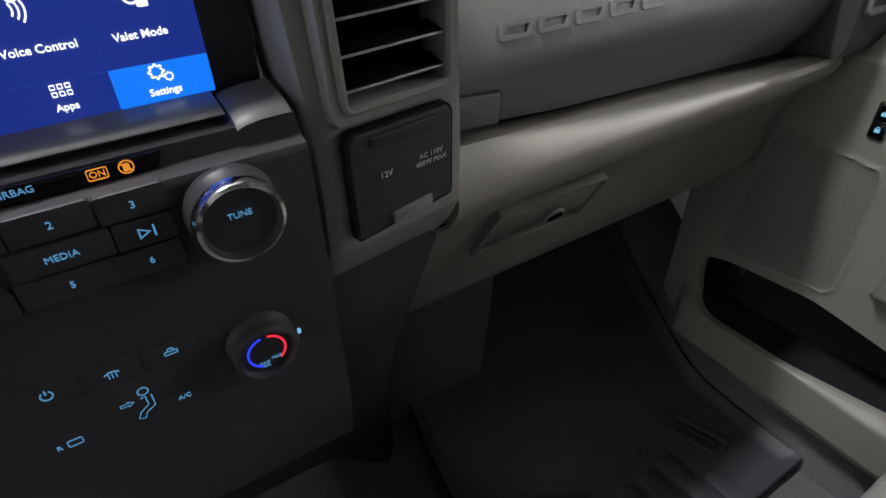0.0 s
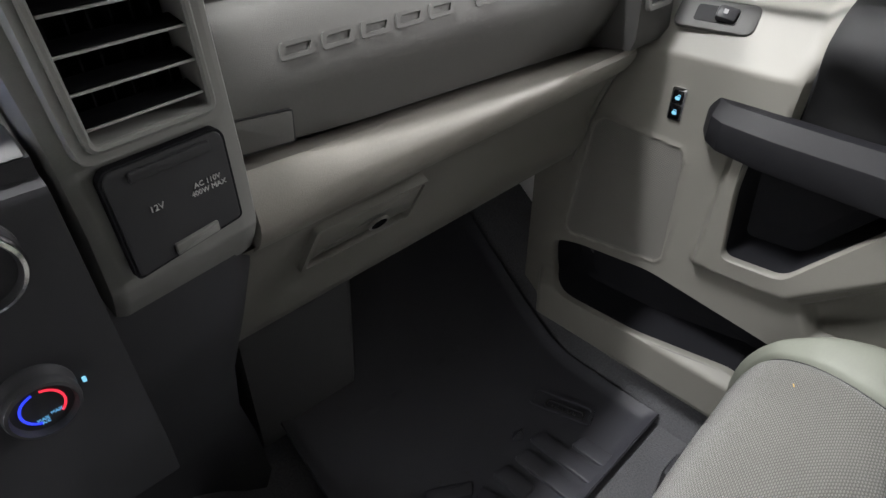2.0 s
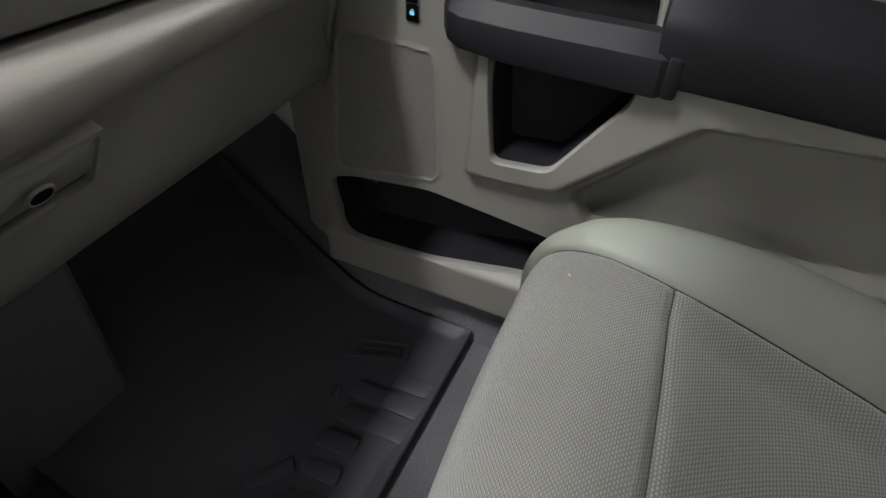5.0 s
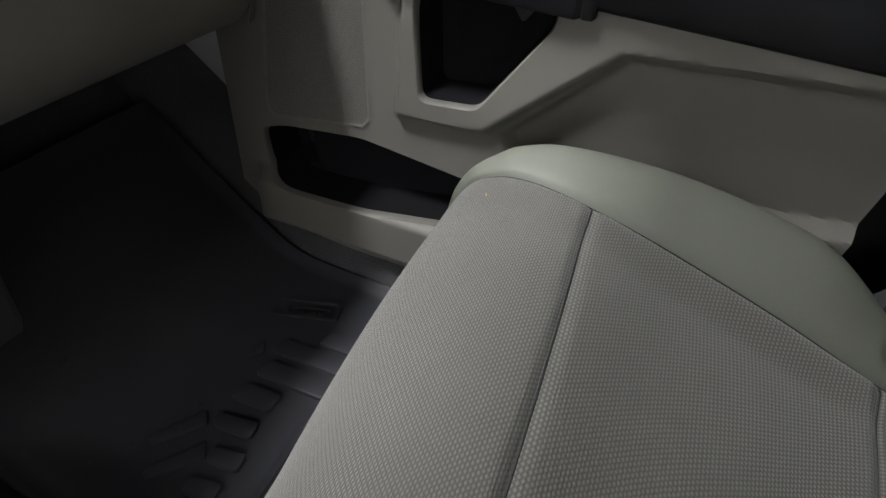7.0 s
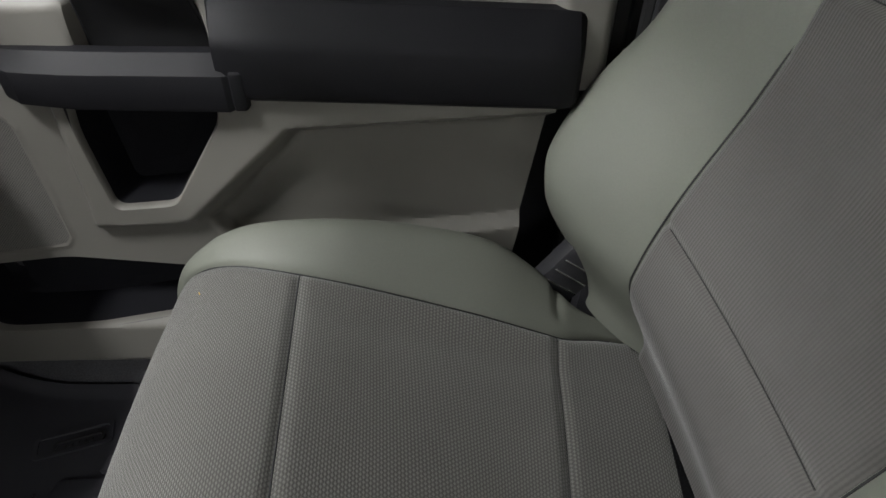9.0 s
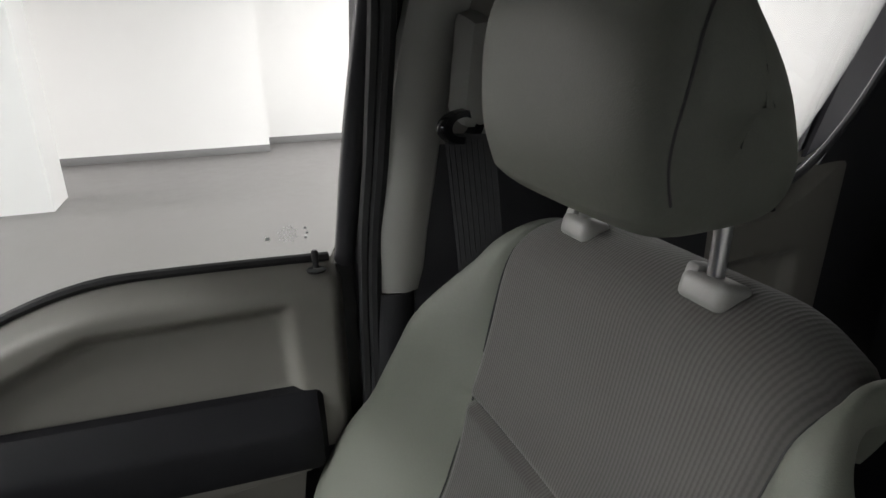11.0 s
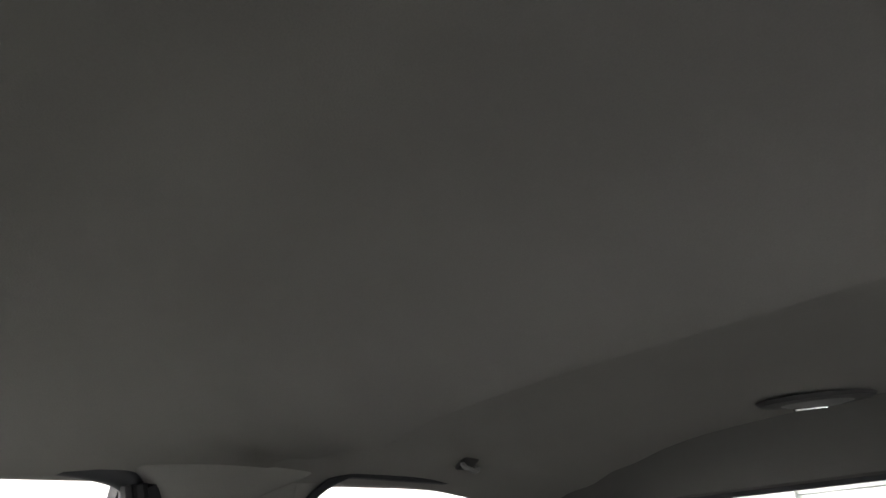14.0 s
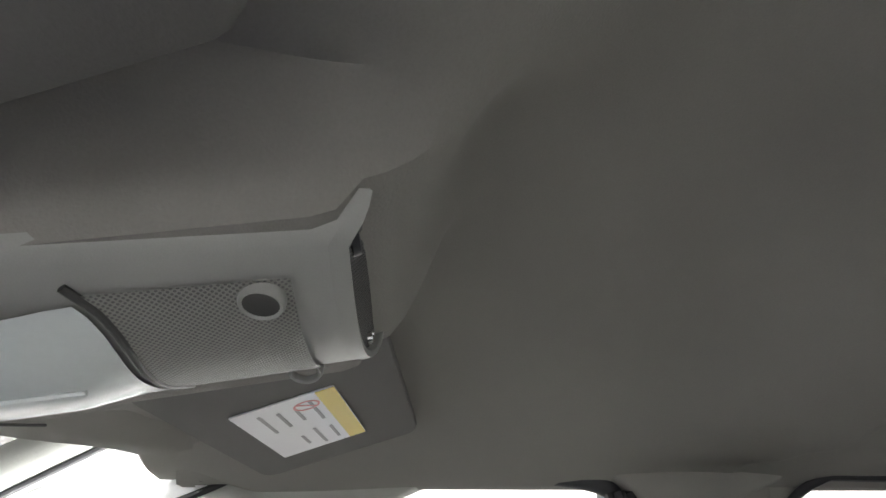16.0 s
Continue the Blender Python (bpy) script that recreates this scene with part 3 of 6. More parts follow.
for k in range(5):
    part("rib", rbox(0.022, 0.10, 0.004, 0.0015, m=pose(0.43 + k * 0.05, 0.15, mat_z(0.53, 0.15) + 0.0005, 40)), MAT, fm)
badge = part("badge", ring_plate(rect(0.108, 0.04, 0.008), rect(0.096, 0.028, 0.006), 0.004, m=pose(0.703, 0.008, 0.006, 0, 0, -72)), MAT, fm, "embossed rectangular badge with an oval")
part("oval", ring_plate(rect(0.07, 0.018, 0.009, 8), rect(0.062, 0.012, 0.006, 8), 0.003, m=pose(0.7, 0.0, 0.0055, 0, 0, -72)), SATIN, badge)
for k in range(5):
    part("stroke", rbox(0.005, 0.006, 0.002, 0.001, m=pose(0.6975 + 0.0031 * (k - 2) * -1, 0.0085 * (k - 2), 0.0045, 0, 0, -72)), SATIN, badge)

# ---------------------------------------------------------------- dashboard, passenger side
dash = thing("dashboard", "two-tone grey dashboard with glove box and ledge", "dashboard")
GX = 0.25


def gap_line(x):
    t = (x - 0.26) / 0.5
    return lerp(0.052, 0.091, t), lerp(0.632, 0.588, t)


def nose(x):
    t = (x - 0.257) / 0.54
    return lerp(0.024, 0.043, t), lerp(0.601, 0.594, t)


def face_profile(x):
    gy, gz = gap_line(x)
    top = 0.737
    fy = max(gy, 0.061)
    return [(fy + 0.03, gz + 0.003), (fy + 0.006, gz + 0.003), (fy + 0.001, gz + 0.006), (fy - 0.001, gz + 0.012), (lerp(fy, 0.055, 0.55), lerp(gz, 0.668, 0.5)), (0.0562, 0.664), (0.0553, 0.671), (0.0556, 0.678), (0.0575, 0.686), (0.0605, 0.694), (0.0648, 0.703), (0.0705, 0.7125), (0.077, 0.721), (0.0845, 0.728), (0.092, 0.7325), (0.10, 0.735), (0.14, 0.737), (0.14, 0.66)]


part("upper_fascia", loft([[(x, y, z) for y, z in face_profile(x)] for x in steps(GX, 0.79, 40)]), DASH, dash, "dark grey grained fascia with raised letters")


def ledge_profile(x):
    (gy, gz), (ny, nz) = gap_line(x), nose(x)
    return [(gy + 0.04, gz - 0.006), (gy, gz - 0.003), (lerp(gy, ny, 0.25), lerp(gz, nz, 0.12) + 0.003), (lerp(gy, ny, 0.5), lerp(gz, nz, 0.32) + 0.0045), (lerp(gy, ny, 0.75), lerp(gz, nz, 0.6) + 0.004), (lerp(gy, ny, 0.92), lerp(gz, nz, 0.88) + 0.002), (ny, nz - 0.004), (ny + 0.001, nz - 0.011), (ny + 0.005, nz - 0.020), (ny + 0.013, nz - 0.031), (ny + 0.026, nz - 0.0415), (ny + 0.06, nz - 0.044)]


part("ledge", loft([[(x, y, z) for y, z in ledge_profile(x)] for x in steps(GX, 0.797, 40)]), LEDGE, dash, "warm grey grained padded ledge")
part("lower_panel", loft([[(x, ny + 0.018, nz - 0.032), (x, ny + 0.0275, nz - 0.0425), (x, ny + 0.036, nz - 0.054), (x, ny + 0.058, nz - 0.107), (x, 0.098, 0.458), (x, 0.106, 0.436), (x, 0.117, 0.418), (x, 0.132, 0.405), (x, 0.152, 0.398), (x, 0.2, 0.40), (x, 0.2, 0.56)] for x in steps(GX - 0.012, 0.795, 30) for ny, nz in [nose(x)]]), GLOVE, dash, "warm grey lower dash panel")

# added strip that keeps windshield light from leaking through the dash gap
part("light_block_strip", loft([[(x, y + dy, z + dz) for dy, dz in ((0.022, -0.012), (0.022, 0.02), (0.03, 0.02), (0.03, -0.012))] for x in steps(GX, 0.79, 20) for y, z in [gap_line(x)]]), DEEP, dash, "black strip added inside the dash gap to block light")

# glove box pull: a long hexagonal scoop with a lock
lo = dash_at(0.368, 0.0665, 0.522, -1, 24)
pull = part("glove_box_pull", ring_plate(rounded([(-0.069, -0.030), (0.067, -0.028), (0.075, 0.028), (-0.056, 0.029)], 0.005), rounded([(-0.063, -0.026), (0.060, -0.024), (0.070, 0.0245), (-0.052, 0.0255)], 0.004), 0.02, m=Matrix.Translation((0, 0, 0.0035))), GLOVE, dash, "slanted glove box pull", m=lo)
part("scoop", plate(rounded([(-0.064, -0.027), (0.061, -0.025), (0.071, 0.0255), (-0.053, 0.0265)], 0.004), 0.01, 0.0, m=Matrix.Translation((0, 0, -0.005))), DARK, pull)
part("paddle", plate(rounded([(-0.0615, -0.014), (0.0615, -0.012), (0.069, 0.0235), (-0.0515, 0.0245)], 0.003), 0.012, 0.002, m=Matrix.Translation((0, 0, 0.0022))), GLOVE, pull)
lk = part("lock", lathe([(0.0066, 0.0), (0.0071, 0.0017), (0.0080, 0.0019), (0.0088, 0.0012), (0.0091, -0.001)], 28, m=pose(0.012, 0.004, 0.0085) @ Matrix.Diagonal((1.35, 0.9, 1, 1))), GLOVE, pull, "round glove box lock")
part("keyhole", lathe([(0, 0.0002), (0.005, 0.0004), (0.0069, 0.0014)], 24, m=pose(0.012, 0.004, 0.0085) @ Matrix.Diagonal((1.35, 0.9, 1, 1))), RECESS_SHADE, lk)

# raised model badge, plain slanted blocks
widths = [0.034, 0.034, 0.034, 0.034, 0.034, None, 0.034, 0.034, 0.034, 0.034]
lx = 0.308
for w in widths:
    if w is None:
        lx += 0.021
        continue
    h, s = 0.0125, 0.0035
    o = rounded([(0, 0), (w - 0.004, 0), (w - 0.004 + s, h), (s, h)], 0.003, 2)
    i = rounded([(0.0048, 0.0034), (w - 0.0086, 0.0034), (w - 0.0083 + s, h - 0.0034), (s + 0.0046, h - 0.0034)], 0.001, 2)
    part("raised_block", ring_plate(o, i, 0.005, m=Matrix.Translation((0, 0, 0.0014))), DASH, dash, m=dash_at(lx, 0.0603, 0.6935, 0, -24))
    lx += w + 0.0025

part("top_pad", loft([[(x, 0.097, 0.736), (x, 0.0945, 0.741), (x, 0.102, 0.748), (x, 0.15, 0.762), (x, 0.3, 0.786), (x, 0.78, 0.765), (x, 0.78, 0.70), (x, 0.15, 0.735)] for x in steps(-0.86, 0.86, 40)]), BLACK, dash, "black grained dash top")
part("end_bracket", loft([[(x + k, y, z) for y, z in ((0.035, 0.60), (0.03, 0.615), (0.034, 0.70), (0.055, 0.77), (0.14, 0.77), (0.14, 0.59))] for x, k in ((0.762, 0), (0.766, 0), (0.83, 0.006), (0.836, 0.006))]), DARK, dash, "dark grey end bracket")
part("side_vent", ring_plate(rect(0.055, 0.11, 0.008), rect(0.043, 0.098, 0.005), 0.02), COLUMN, dash, m=dash_at(0.80, 0.033, 0.70, 0, -8))
part("end_cap", loft([[(0.80, y, z), (0.86, y + 0.02, z)] + [(0.86, y + 0.2, z), (0.80, y + 0.2, z)] for y, z in ((0.05, 0.60), (0.09, 0.5), (0.12, 0.40))]), GLOVE, dash)

# space under the dash
part("kick_panel", loft([[(x, 0.2, 0.5), (x, 0.21, 0.395), (x, 0.34, 0.36), (x, 0.55, 0.40), (x, 0.55, 0.5)] for x in steps(0.1, 0.88, 10)]), SATIN, dash)
part("heater_duct", loft([[(x, y, z) for x, y in ((0.27, 0.235 + k), (0.43, 0.23 + k), (0.44, 0.24 + k), (0.44, 0.4), (0.26, 0.4))] for k, z in ((0.015, 0.075), (0.0, 0.085), (-0.03, 0.38))]), DUCT, dash, "dark grey heater duct")
part("toe_board", solid(sheet(lambda x, v: (x, lerp(0.3, 0.6, v), lerp(0.1, 0.42, v)), steps(0.1, 0.92, 10), steps(0, 1, 10)), -0.02), CARPET, dash)

# ---------------------------------------------------------------- centre stack
stack = thing("centre_stack", "black centre console stack with screen, radio and climate controls", "console")
FY = -0.008
part("control_face", loft([[(x, FY + 0.03, 0.44), (x, FY + 0.006, 0.45), (x, FY - 0.002 + 0.0, 0.5), (x, FY - 0.0, 0.6), (x, FY + 0.001, 0.688), (x, FY + 0.003, 0.692), (x, 0.005, 0.694), (x, 0.0065, 0.7035), (x, 0.02, 0.7055), (x, 0.05, 0.7055), (x, 0.10, 0.6), (x, 0.10, 0.44)] for x in (-0.22, -0.1, 0.0, 0.1, 0.136)]), SATIN, stack, "black radio and climate panel")
part("screen_bezel", rbox(0.30, 0.03, 0.16, 0.004, m=Matrix.Translation((-0.018, 0.054, 0.785))), SATIN, stack, "black screen surround")
part("lightened_ledge", loft([[(x, 0.036, 0.7135), (x, 0.024, 0.7125), (x, 0.0135, 0.7105), (x, 0.012, 0.709), (x, 0.016, 0.706), (x, 0.036, 0.704)] for x in (-0.2, 0.103)]), LEDGE_SHEEN, stack, "satin ledge under the screen, lightened for its reflection")
part("corner_trim", loft([[(x, 0.036, z), (x, 0.009, z - 0.004), (x, 0.004, z - 0.008), (x, 0.03, z - 0.013)] for x, z in ((0.1055, 0.7105), (0.109, 0.712), (0.119, 0.7135), (0.1335, 0.7135))]), LEDGE_SHEEN, stack, "satin chamfered corner trim, lightened for its reflection")

touch = part("touchscreen", rbox(0.178, 0.004, 0.102, 0.0015, m=Matrix.Translation((0.017, 0.0375, 0.764))), SCREEN_DARK, stack, "lit blue touchscreen")


def on_screen(x, z, up=0.0004):
    return dash_at(x, 0.0355 - up, z)


part("tile", plate(rect(0.0449, 0.0188, 0.0003), 0.0004), SCREEN_HOT, touch, "bright blue tab", m=on_screen(0.0836, 0.7227, 0.0006))
part("tile", plate(rect(0.132, 0.0188, 0.0003), 0.0004), SCREEN, touch, m=on_screen(-0.0051, 0.7227, 0.0006))
part("tile", plate(rect(0.0449, 0.0768, 0.0003), 0.0004), SCREEN, touch, m=on_screen(0.0836, 0.7708, 0.0006))
part("tile", plate(rect(0.0449, 0.0768, 0.0003), 0.0004), SCREEN, touch, m=on_screen(0.0384, 0.7708, 0.0006))
part("tile", plate(rect(0.0449, 0.0768, 0.0003), 0.0004), SCREEN, touch, m=on_screen(-0.0068, 0.7708, 0.0006))
words("Settings", 0.0048, WHITE, touch, on_screen(0.083, 0.7183, 0.0014), bold=0.00007)
words("Apps", 0.0046, WHITE, touch, on_screen(0.0403, 0.7202, 0.0014), bold=0.00007)
words("Valet Mode", 0.0051, WHITE, touch, on_screen(0.0795, 0.746, 0.0014), bold=0.00007)
words("Voice Control", 0.0051, WHITE, touch, on_screen(0.0387, 0.7467, 0.0014), bold=0.00007)


def ring(r, w, m, material, parent, name="icon", a0=0.0, a1=360.0, seg=24, depth=0.0004):
    bm = bmesh.new()
    n = max(3, int(seg * (a1 - a0) / 360))
    rows = []
    for i in range(n + 1):
        a = radians(lerp(a0, a1, i / n))
        rows.append([bm.verts.new((q * math.cos(a), q * math.sin(a), z)) for q, z in ((r - w / 2, -depth), (r - w / 2, 0), (r + w / 2, 0), (r + w / 2, -depth))])
    for p, q in zip(rows, rows[1:]):
        for k in range(3):
            bm.faces.new((p[k], p[k + 1], q[k + 1], q[k]))
    bmesh.ops.recalc_face_normals(bm, faces=bm.faces[:])
    return part(name, bm, material, parent, m=m)


def cog(r, m, parent):
    o = []
    for i in range(8):
        for da, q in ((-14, 1.0), (-8, 1.25), (8, 1.25), (14, 1.0)):
            a = radians(45 * i + da)
            o.append((r * q * math.cos(a), r * q * math.sin(a)))
    part("icon", ring_plate(o, [(x * 0.72, y * 0.72) for x, y in o], 0.0004), WHITE, parent, "white cog symbol", m=m)


cog(0.0031, on_screen(0.0811, 0.7280, 0.0014), touch)
cog(0.0018, on_screen(0.0862, 0.7248, 0.0014), touch)
for i in range(3):
    for j in range(2):
        part("icon", ring_plate(rect(0.0023, 0.0023, 0.0003, 2), rect(0.0015, 0.0015, 0.0002, 2), 0.0004), WHITE, touch, m=on_screen(0.0372 + i * 0.0031, 0.7264 + j * 0.0033, 0.0014))
ring(0.0035, 0.001, on_screen(0.080, 0.763, 0.0014), WHITE, touch)
part("icon", plate(rect(0.005, 0.005, 0.0008, 2), 0.0004), WHITE, touch, m=on_screen(0.084, 0.760, 0.0014))
ring(0.002, 0.0008, on_screen(0.036, 0.7685, 0.0014), WHITE, touch)
for k in range(3):
    ring(0.004 + 0.0022 * k, 0.0008, on_screen(0.031, 0.7635, 0.0014), WHITE, touch, a0=-40, a1=40)
part("icon", plate(rect(0.0038, 0.0038, 0.0019, 4), 0.0004), ICE, touch, m=on_screen(0.016, 0.741, 0.0014))


def on_face(x, z, up=0.0):
    return dash_at(x, FY - up, z)


# warning strip
strip = part("warning_strip", plate(rounded([(-0.18, -0.0062), (0.066, -0.0062), (0.070, 0.0042), (-0.18, 0.0042)], 0.002), 0.004, 0.0006), GLOSS, stack, "gloss black warning strip", m=dash_at(0.0, 0.0045, 0.6985))
words("ON", 0.0043, AMBER, strip, Matrix.Translation((0.0415, 0.0003, 0.0006)))
part("icon", ring_plate(rect(0.0088, 0.0056, 0.001, 2), rect(0.0079, 0.0047, 0.0008, 2), 0.0003, m=Matrix.Translation((0.0415, 0.0003, 0.0006))), AMBER, strip)
ring(0.0031, 0.0006, Matrix.Translation((0.0535, 0.0003, 0.0006)), AMBER, strip)
part("icon", plate(rect(0.007, 0.0007, 0.0002, 2), 0.0003), AMBER, strip, m=pose(0.0535, 0.0003, 0.0009, 0, 0, -45))
part("icon", plate(rect(0.003, 0.004, 0.0008, 2), 0.0003), AMBER, strip, m=pose(0.0535, 0.0002, 0.0008, 0, 0, 0))
words("AIRBAG", 0.0046, BLUE, strip, Matrix.Translation((0.009, 0.0012, 0.0006)))

# radio keys
for kx, kz, w, h, txt, sz in ((0.0175, 0.6885, 0.034, 0.0145, "2", 0.0052), (0.050, 0.6875, 0.030, 0.0145, "3", 0.0052), (-0.017, 0.6885, 0.034, 0.0145, "1", 0.0052), (0.0165, 0.6725, 0.042, 0.0145, "MEDIA", 0.0047), (0.0515, 0.6720, 0.027, 0.0145, "", 0.007), (0.0155, 0.6570, 0.042, 0.0145, "5", 0.005), (0.0495, 0.6565, 0.029, 0.0145, "6", 0.005), (-0.028, 0.6565, 0.042, 0.0145, "4", 0.005)):
    key = part("radio_key", plate(rect(w, h, 0.002), 0.004, 0.0009), SATIN, stack, m=on_face(kx, kz, 0.0025))
    if txt:
        words(txt, sz, BLUE, key, Matrix.Translation((0, 0, 0.0004)))
    else:
        part("icon", ring_plate([(-0.0035, -0.003), (0.002, 0), (-0.0035, 0.003)], [(-0.0026, -0.0018), (0.0007, 0), (-0.0026, 0.0018)], 0.0004, m=Matrix.Translation((0, 0, 0.0004))), BLUE, key)
        part("icon", plate(rect(0.001, 0.006, 0.0002, 2, cx=0.0035), 0.0004, m=Matrix.Translation((0, 0, 0.0004))), BLUE, key)


def knob(x, z, r, h, label, lip):
    k = part("knob", lathe([(r * 1.04, 0), (r * 1.04, 0.003), (r, 0.004), (r * 0.985, h - 0.004), (r * 0.95, h - 0.001), (r * 0.86, h), (r * 0.82, h - 0.0025), (r * 0.80, h - 0.004), (0, h - 0.004)], 56), SATIN, stack, label, m=on_face(x, z))
    part("knob_ring", lathe([(r * 1.01, h - 0.006), (r * 1.015, h - 0.003), (r * 0.96, h - 0.0002), (r * 0.87, h + 0.0006), (r * 0.85, h - 0.002)], 56), lip, k)
    return k


tune = knob(0.0915, 0.6705, 0.0222, 0.019, "large black tuning knob with a chrome rim", CHROME)
words("TUNE", 0.0046, BLUE, tune, Matrix.Translation((0, 0.004, 0.0166)))
clim = knob(0.0875, 0.5800, 0.0190, 0.016, "black temperature knob", SATIN)
ring(0.0108, 0.0013, Matrix.Translation((0, 0, 0.0126)), DEEPBLUE, clim, a0=100, a1=250, seg=60)
ring(0.0108, 0.0013, Matrix.Translation((0, 0, 0.0126)), RED, clim, a0=-50, a1=80, seg=60)
words("MAX", 0.0028, BLUE, clim, Matrix.Translation((-0.0028, -0.0078, 0.0126)))
words("MAX", 0.0028, BLUE, clim, Matrix.Translation((0.0045, -0.0065, 0.0126)))
words("A/C", 0.0026, BLUE, clim, Matrix.Translation((-0.002, -0.0103, 0.0126)))
part("pointer", rbox(0.0022, 0.004, 0.0012, 0.0005), ICE, stack, m=on_face(0.1105, 0.5745, 0.001))
clim_keys = ((-0.0165, 0.599, "power"), (0.0125, 0.597, "front"), (0.0415, 0.596, "cycle"), (0.0395, 0.5615, "A/C"), (-0.0185, 0.562, "rear"))
for kx, kz, kind in clim_keys:
    key = part("climate_key", plate(rect(0.027, 0.0165, 0.0025), 0.003, 0.0006), SATIN, stack, m=on_face(kx, kz, 0.0007))
    if kind == "A/C":
        words("A/C", 0.0043, BLUE, key, Matrix.Translation((0, 0, 0.0004)))
    elif kind == "power":
        ring(0.0027, 0.0007, Matrix.Translation((0, 0, 0.0004)), BLUE, key, a0=120, a1=420)
        part("icon", plate(rect(0.0008, 0.003, 0.0002, 2, cy=0.0022), 0.0004, m=Matrix.Translation((0, 0, 0.0004))), BLUE, key)
    elif kind == "front":
        ring(0.005, 0.0007, Matrix.Translation((0, -0.0035, 0.0004)), BLUE, key, a0=45, a1=135)
        for q in range(3):
            part("icon", plate(rect(0.0006, 0.004, 0.0002, 2, cx=-0.0018 + q * 0.0018, cy=-0.001), 0.0004, m=Matrix.Translation((0, 0, 0.0004))), BLUE, key)
    elif kind == "cycle":
        part("icon", ring_plate(rect(0.0075, 0.0028, 0.0012, 3), rect(0.0062, 0.0015, 0.0006, 3), 0.0004, m=Matrix.Translation((0, 0, 0.0004))), BLUE, key)
        ring(0.0016, 0.0006, Matrix.Translation((0, 0.0015, 0.0004)), BLUE, key, a0=0, a1=180)
    elif kind == "rear":
        words("R", 0.0042, BLUE, key, Matrix.Translation((-0.0055, 0, 0.0004)))
        part("icon", ring_plate(rect(0.0075, 0.0048, 0.0012, 3, cx=0.002), rect(0.0062, 0.0035, 0.0006, 3, cx=0.002), 0.0004, m=Matrix.Translation((0, 0, 0.0004))), BLUE, key)
# airflow symbol: a seated outline of plain strokes with two arrows
fig = on_face(0.0185, 0.5675, 0.0006)
ring(0.0026, 0.0008, fig @ Matrix.Translation((0.003, 0.0095, 0)), BLUE, stack)
for pts in (((0.0005, 0.005), (0.003, 0.0055), (0.003, -0.001), (-0.002, -0.0045), (-0.004, -0.0085)), ((0.006, 0.0055), (0.006, -0.003), (0.001, -0.006), (-0.001, -0.0098), (-0.004, -0.0085))):
    part("icon", tube([fig @ Vector((x, y, 0)) for x, y in pts], 0.00045, 5), BLUE, stack)
for ax, ay in ((-0.0065, 0.0045), (-0.0085, -0.0065)):
    part("icon", ring_plate([(-0.0035, -0.0012), (0.0005, -0.0012), (0.0005, -0.0024), (0.004, 0), (0.0005, 0.0024), (0.0005, 0.0012), (-0.0035, 0.0012)], [(-0.0028, -0.0005), (0.0012, -0.0005), (0.0012, -0.0012), (0.0028, 0), (0.0012, 0.0012), (0.0012, 0.0005), (-0.0028, 0.0005)], 0.0003), BLUE, stack, m=fig @ Matrix.Translation((ax, ay, 0)))

# the upright column with air vent and socket cover
COLUMN_X = [(0.575, 0.139), (0.65, 0.140), (0.70, 0.139), (0.76, 0.134), (0.83, 0.132)]
COLUMN_Y = [(0.575, 0.026), (0.592, 0.014), (0.607, 0.006), (0.65, 0.004), (0.70, 0.006), (0.76, 0.008), (0.83, 0.010)]
VENT_AT = dash_at(0.196, 0.006, 0.738, 7) @ Matrix.Translation((0, 0, 0.003))
VENT_HOLE = [(-0.0395, -0.041), (0.0385, -0.041), (0.0365, 0.066), (-0.0445, 0.066)]


def column_section(z):
    x0, y0 = along(z, COLUMN_X), along(z, COLUMN_Y)
    front = [(lerp(x0 + 0.010, 0.236, k), y0 + 0.009 * k, z) for k in steps(0, 1, 30)]
    return [(x0, y0 + 0.012, z), (x0 + 0.004, y0 + 0.002, z)] + front + [(0.246, y0 + 0.013, z), (0.252, y0 + 0.026, z), (0.253, 0.12, z), (x0, 0.12, z)]


def off_vent(c):
    q = VENT_AT.inverted() @ c
    return inside((q.x, q.y), VENT_HOLE) < 0 or q.z < -0.03


part("column", keep_faces(loft([column_section(z) for z in steps(0.575, 0.83, 84)]), off_vent), COLUMN, stack, "dark grey column trim")
part("lower_body", loft([[(-0.24, y0, z), (x1 - 0.1, y0, z), (x1 - 0.02, y0 + 0.006, z), (x1, y0 + 0.024, z), (x1 + 0.006, y0 + 0.12, z), (-0.24, y0 + 0.12, z)] for x1, y0, z in ((0.25, 0.022, 0.60), (0.248, 0.03, 0.55), (0.236, 0.044, 0.49), (0.222, 0.065, 0.42), (0.225, 0.1, 0.33), (0.25, 0.16, 0.2), (0.27, 0.2, 0.0))]), SATIN, stack, "black lower console body")
cm = dash_at(0.1955, 0.0045, 0.6555, 7)
cover = part("socket_cover", plate(rounded([(-0.0365, -0.038), (0.036, -0.031), (0.0365, 0.026), (0.033, 0.031), (-0.0335, 0.031), (-0.0375, 0.026)], 0.004), 0.012, 0.002), SATIN, stack, "black flip cover over power sockets", m=cm @ Matrix.Translation((0, 0, 0.0035)))
part("hinge_bar", plate(rect(0.05, 0.0065, 0.0015, cx=0.001, cy=0.0245), 0.004, 0.001, m=Matrix.Translation((0, 0, 0.0022))), SATIN, cover)
part("finger_tab", plate(rounded([(-0.012, -0.034), (0.018, -0.0315), (0.018, -0.0245), (-0.012, -0.0265)], 0.001), 0.004, 0.001, m=Matrix.Translation((0, 0, 0.0026))), COLUMN, cover, "grey finger tab")
